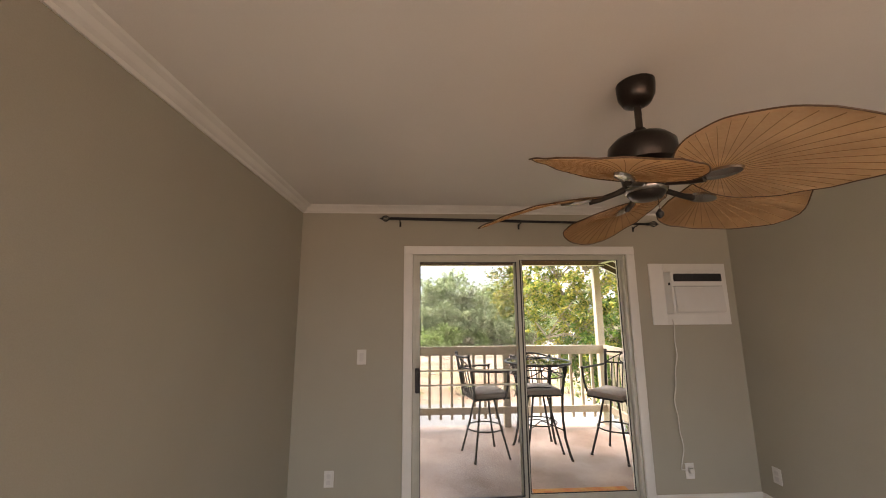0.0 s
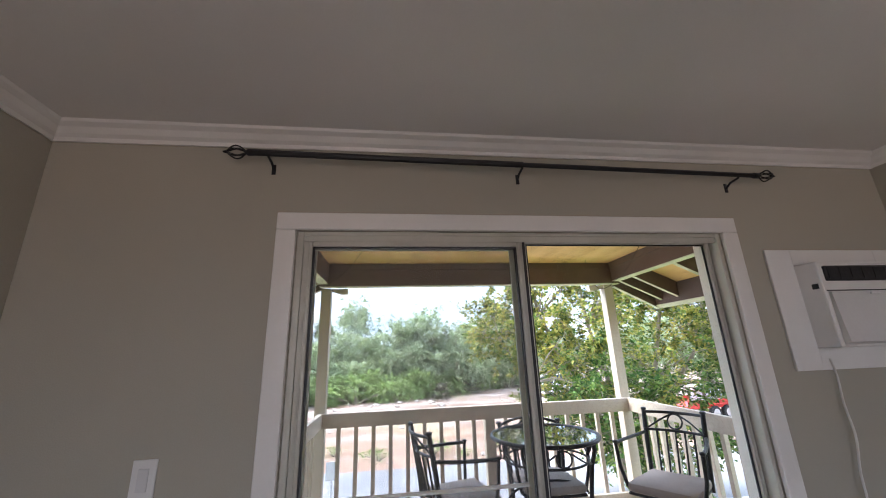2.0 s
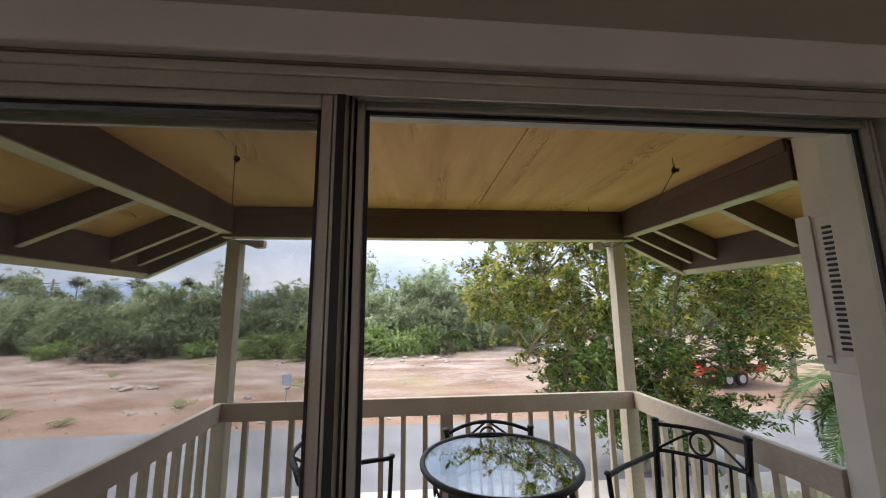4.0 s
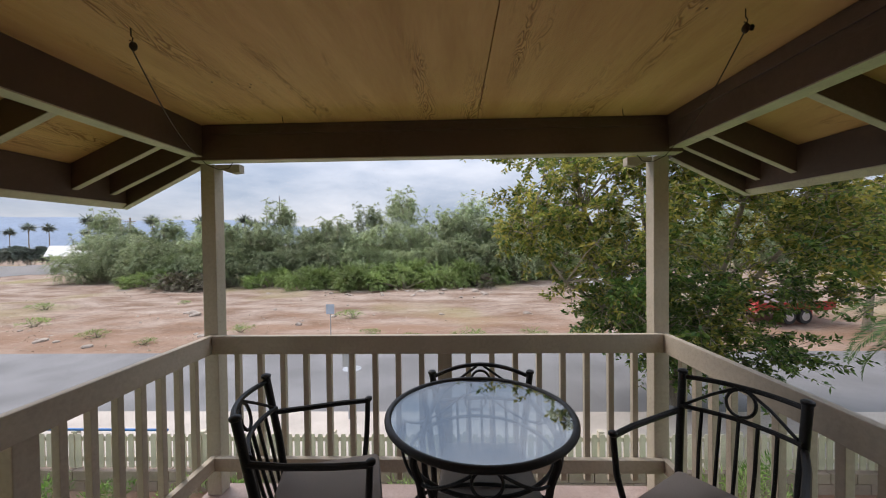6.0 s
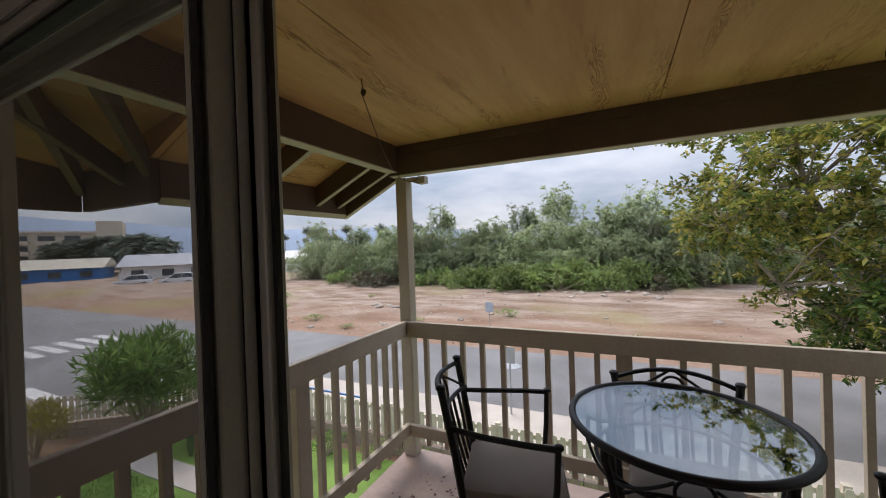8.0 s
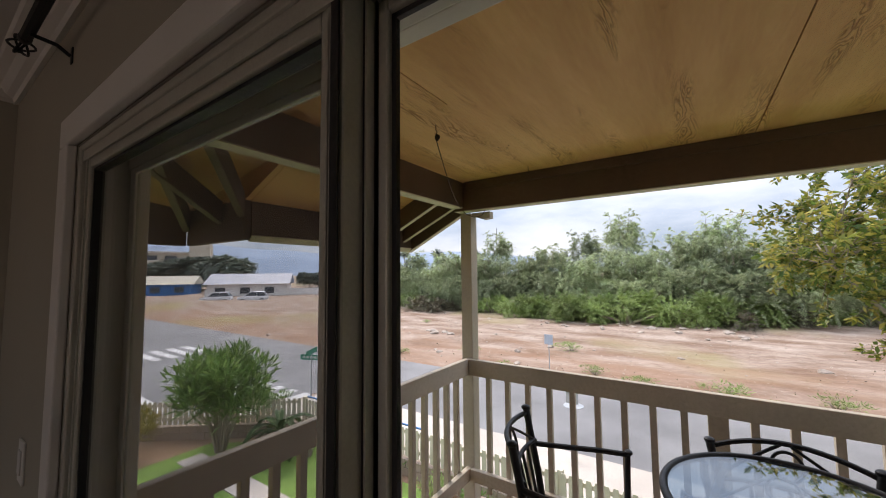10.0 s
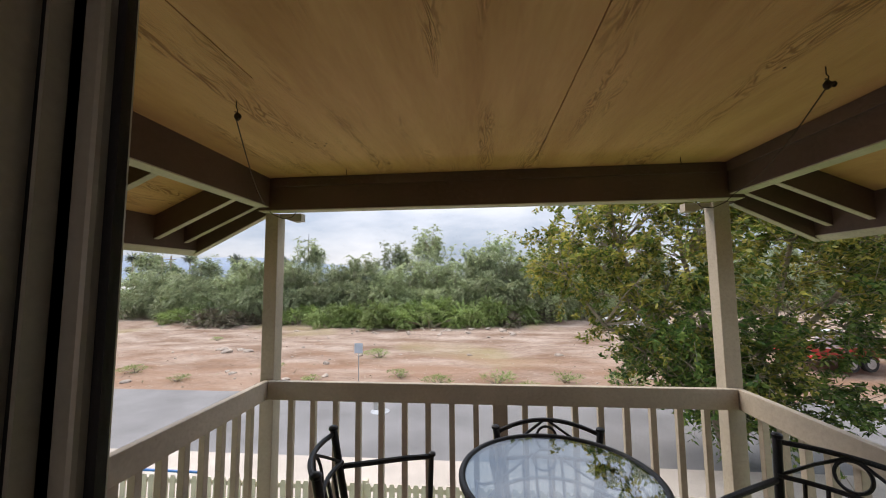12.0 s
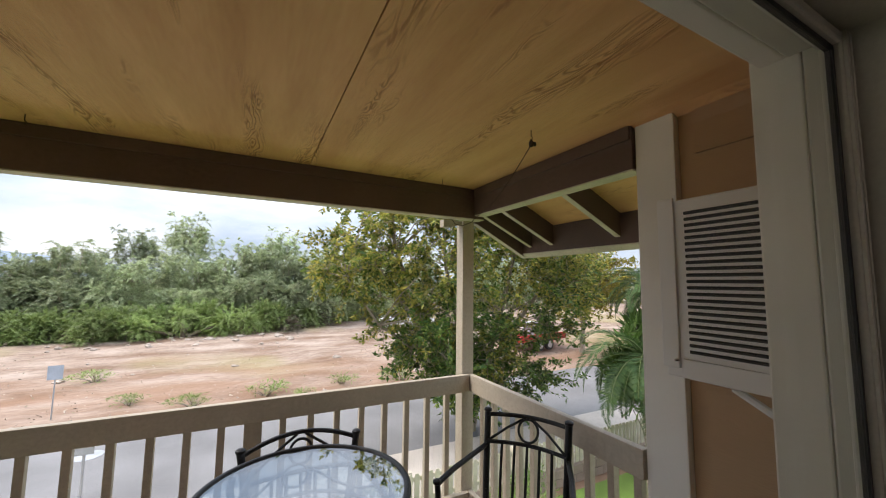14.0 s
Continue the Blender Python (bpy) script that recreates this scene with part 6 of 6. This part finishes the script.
for z, a in ((1.28, 20), (1.47, -60)):
    bm = bmesh.new()
    add_box(bm, -0.42, 0.42, -0.006, 0.006, z - 0.085, z + 0.085, 0.003, Matrix.Rotation(radians(a), 4, "Z"))
    bl = part("name_blade", bm, SIGN_GREEN, sg, "green name blade")
    bm = bmesh.new()
    for k in range(5):
        add_box(bm, -0.34 + k * 0.14, -0.24 + k * 0.14, -0.0095, -0.0065, z - 0.04, z + 0.04, 0, Matrix.Rotation(radians(a), 4, "Z"))
    part("lettering", bm, ROAD_PAINT, bl, "white lettering too small to read")
sg = thing("road_sign", pose(-1.95, 8.0, GZ + 0.13), "grey back of a small road sign on a post", "sign")
tube("pole", [(0, 0, 0), (0, 0, 1.55)], 0.022, SIGN_GREY, sg)
boxed("plate", -0.13, 0.13, -0.03, -0.024, 1.18, 1.55, SIGN_GREY, sg, bevel=0.002)
sg = thing("lot_sign", pose(-4.6, 14.6, land(-4.6, 14.6)), "pale blue sign plate on a thin stake", "sign")
tube("stake", [(0, 0, 0), (0, 0, 1.5)], 0.018, SIGN_GREY, sg)
boxed("plate", -0.17, 0.17, -0.03, -0.024, 1.12, 1.52, SIGN_BLUE, sg, bevel=0.002)

# ---- far side: apartments, house, walls, trees, hills ----
apt = thing("apartment_building", pose(-156, 42, GZ, 0, 0, 62), "pale yellow three-storey apartment building with balconies", "building")
boxed("wall", -12, 22, -6, 6, 0, 12, STUCCO, apt, bevel=0)
boxed("stair_tower", 18, 24, -7.5, 4, 0, 15.5, STUCCO, apt, bevel=0)
boxed("roof", -12.6, 22.6, -6.8, 6.6, 12, 12.5, WHITE_WALL, apt, bevel=0)
for f in range(4):
    for k in range(5):
        x = -8.8 + k * 5.4
        boxed("window", x - 1.7, x + 1.7, -6.12, -6.02, 0.6 + f * 2.9, 2.4 + f * 2.9, WINDOW_DARK, apt, bevel=0)
        if f:
            boxed("balcony", x - 2.1, x + 2.1, -7.4, -6.02, f * 2.9 - 0.1, f * 2.9 + 0.9, STUCCO, apt, bevel=0)


def bungalow(m, w, d, h, roofm, wallm, label):
    b = thing("house", m, label, "house")
    boxed("wall", -w / 2, w / 2, -d / 2, d / 2, 0, h, wallm, b, bevel=0)
    prism("roof", [(-w / 2 - 0.6, -d / 2 - 0.7, h - 0.1), (-w / 2 - 0.6, d / 2 + 0.7, h - 0.1), (-w / 2 - 0.6, 0, h + d * 0.2)], (w + 1.2, 0, 0), roofm, b)
    for k in range(int(w // 4)):
        x = -w / 2 + 2 + k * 4
        boxed("window", x - 0.8, x + 0.8, -d / 2 - 0.08, -d / 2 - 0.02, 0.9, 2.0, WINDOW_DARK, b, bevel=0)
    return b


bungalow(pose(-70, 38, GZ, 0, 0, 52), 13, 9, 2.7, BLUE_ROOF, WHITE_WALL, "low white house with a grey-blue roof")
bungalow(pose(-90, 30, GZ, 0, 0, 55), 12, 8, 2.6, STUCCO, BLUE, "low blue house with a pale roof")
bungalow(pose(-86, 46, GZ, 0, 0, 50), 14, 9, 2.8, STUCCO, WHITE_WALL, "pale low house behind the lot")
bungalow(pose(-62, 62, GZ, 0, 0, 40), 10, 8, 2.8, WHITE_WALL, WHITE_WALL, "small white shed with a flat pale roof")
bw = thing("block_wall", pose(-60, 44, GZ, 0, 0, 50), "long white block wall at the lot's far end", "wall")
boxed("panel", -18, 18, -0.1, 0.1, 0, 1.7, WHITE_WALL, bw, bevel=0)
for x, y, a, p in ((-56, 30.5, 50, CAR_WHITE), (-60, 27, 50, CAR_SILVER)):
    c = copy_thing(white, pose(x, y, GZ, 0, 0, a))
    tagged(c, "small white car parked by the far houses")

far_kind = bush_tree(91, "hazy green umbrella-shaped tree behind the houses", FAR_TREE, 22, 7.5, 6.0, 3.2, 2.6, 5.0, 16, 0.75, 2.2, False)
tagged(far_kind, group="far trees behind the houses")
spots = [(-100, 46, 1.0), (-112, 42, 1.0), (-108, 50, 0.9), (-74, 88, 0.6), (-60, 100, 0.7), (-86, 104, 0.7), (-88, 74, 0.5), (-96, 70, 0.55), (-100, 60, 0.5), (-80, 80, 0.45)]
for i, (x, y, s) in enumerate(spots):
    m = pose(x, y, GZ - 0.3, 0, 0, 40 * i)
    t = far_kind if i == 0 else copy_thing(far_kind, m)
    t.matrix_basis = m
    t.scale = (s, s, s * 0.95)
for i in range(16):
    x, y = -64 - 5.0 * i + RW.uniform(-2, 2), 118 + RW.uniform(-14, 14)
    h = RW.uniform(9, 14)
    if i == 0:
        fp = thing("coconut_palm", pose(x, y, GZ), "tall thin coconut palm in the distance", "palm", "far palms")
        tube("trunk", [(0, 0, 0), (0.3, 0, 6), (0.2, 0, 11)], [0.2, 0.15, 0.12], BARK, fp)
        k = 260
        d = unit(R.normal(0, 1, (k, 3)) * np.array([1, 1, 0.45]))
        leaf_cloud("crown", np.array([[0.2, 0, 11.0]]) + d * 0.2, unit(d + np.array([0, 0, -0.1])), unit(R.normal(0, 0.3, (k, 3)) + np.array([0, 0, 1])), R.uniform(1.2, 2.6, k), np.full(k, 0.3), FAR_TREE, fp)
    else:
        c = copy_thing(fp, pose(x, y, GZ, 0, 0, 50 * i))
        c.scale = (h / 11, h / 11, h / 11)
for x, y in ((-51, 55), (-49, 54.5)):
    up = thing("utility_pole", pose(x, y, GZ), "thin wooden utility pole in the distance", "pole", "utility poles")
    tube("shaft", [(0, 0, 0), (0, 0, 8.5)], [0.16, 0.11], BARK, up)
    tube("cross_arm", [(-0.9, 0, 7.9), (0.9, 0, 7.9)], 0.06, BARK, up)
mast = thing("radio_mast", pose(-63, 132, GZ), "thin dark radio mast above the thicket", "mast")
tube("shaft", [(0, 0, 0), (0, 0, 22)], [0.22, 0.1], RUSTY, mast, seg=6)

verts, faces = [], []
k = 160
for i in range(k + 1):
    a = radians(170 - 190 * i / k)
    r = 3200
    h = 210 + 110 * noise.noise(Vector((i * 0.035, 1.7, 0))) + 22 * noise.noise(Vector((i * 0.16, 5.1, 0)))
    h *= 1.0 if a > radians(122) else max(0.2, 1 - (radians(122) - a) * 1.6)
    for rr, z in ((r - 500, GZ - 2), (r - 200, h * 0.55), (r, h), (r + 300, GZ - 2)):
        verts.append((rr * math.cos(a), rr * math.sin(a), z))
for i in range(k):
    for j in range(3):
        faces.append((i * 4 + j, (i + 1) * 4 + j, (i + 1) * 4 + j + 1, i * 4 + j + 1))
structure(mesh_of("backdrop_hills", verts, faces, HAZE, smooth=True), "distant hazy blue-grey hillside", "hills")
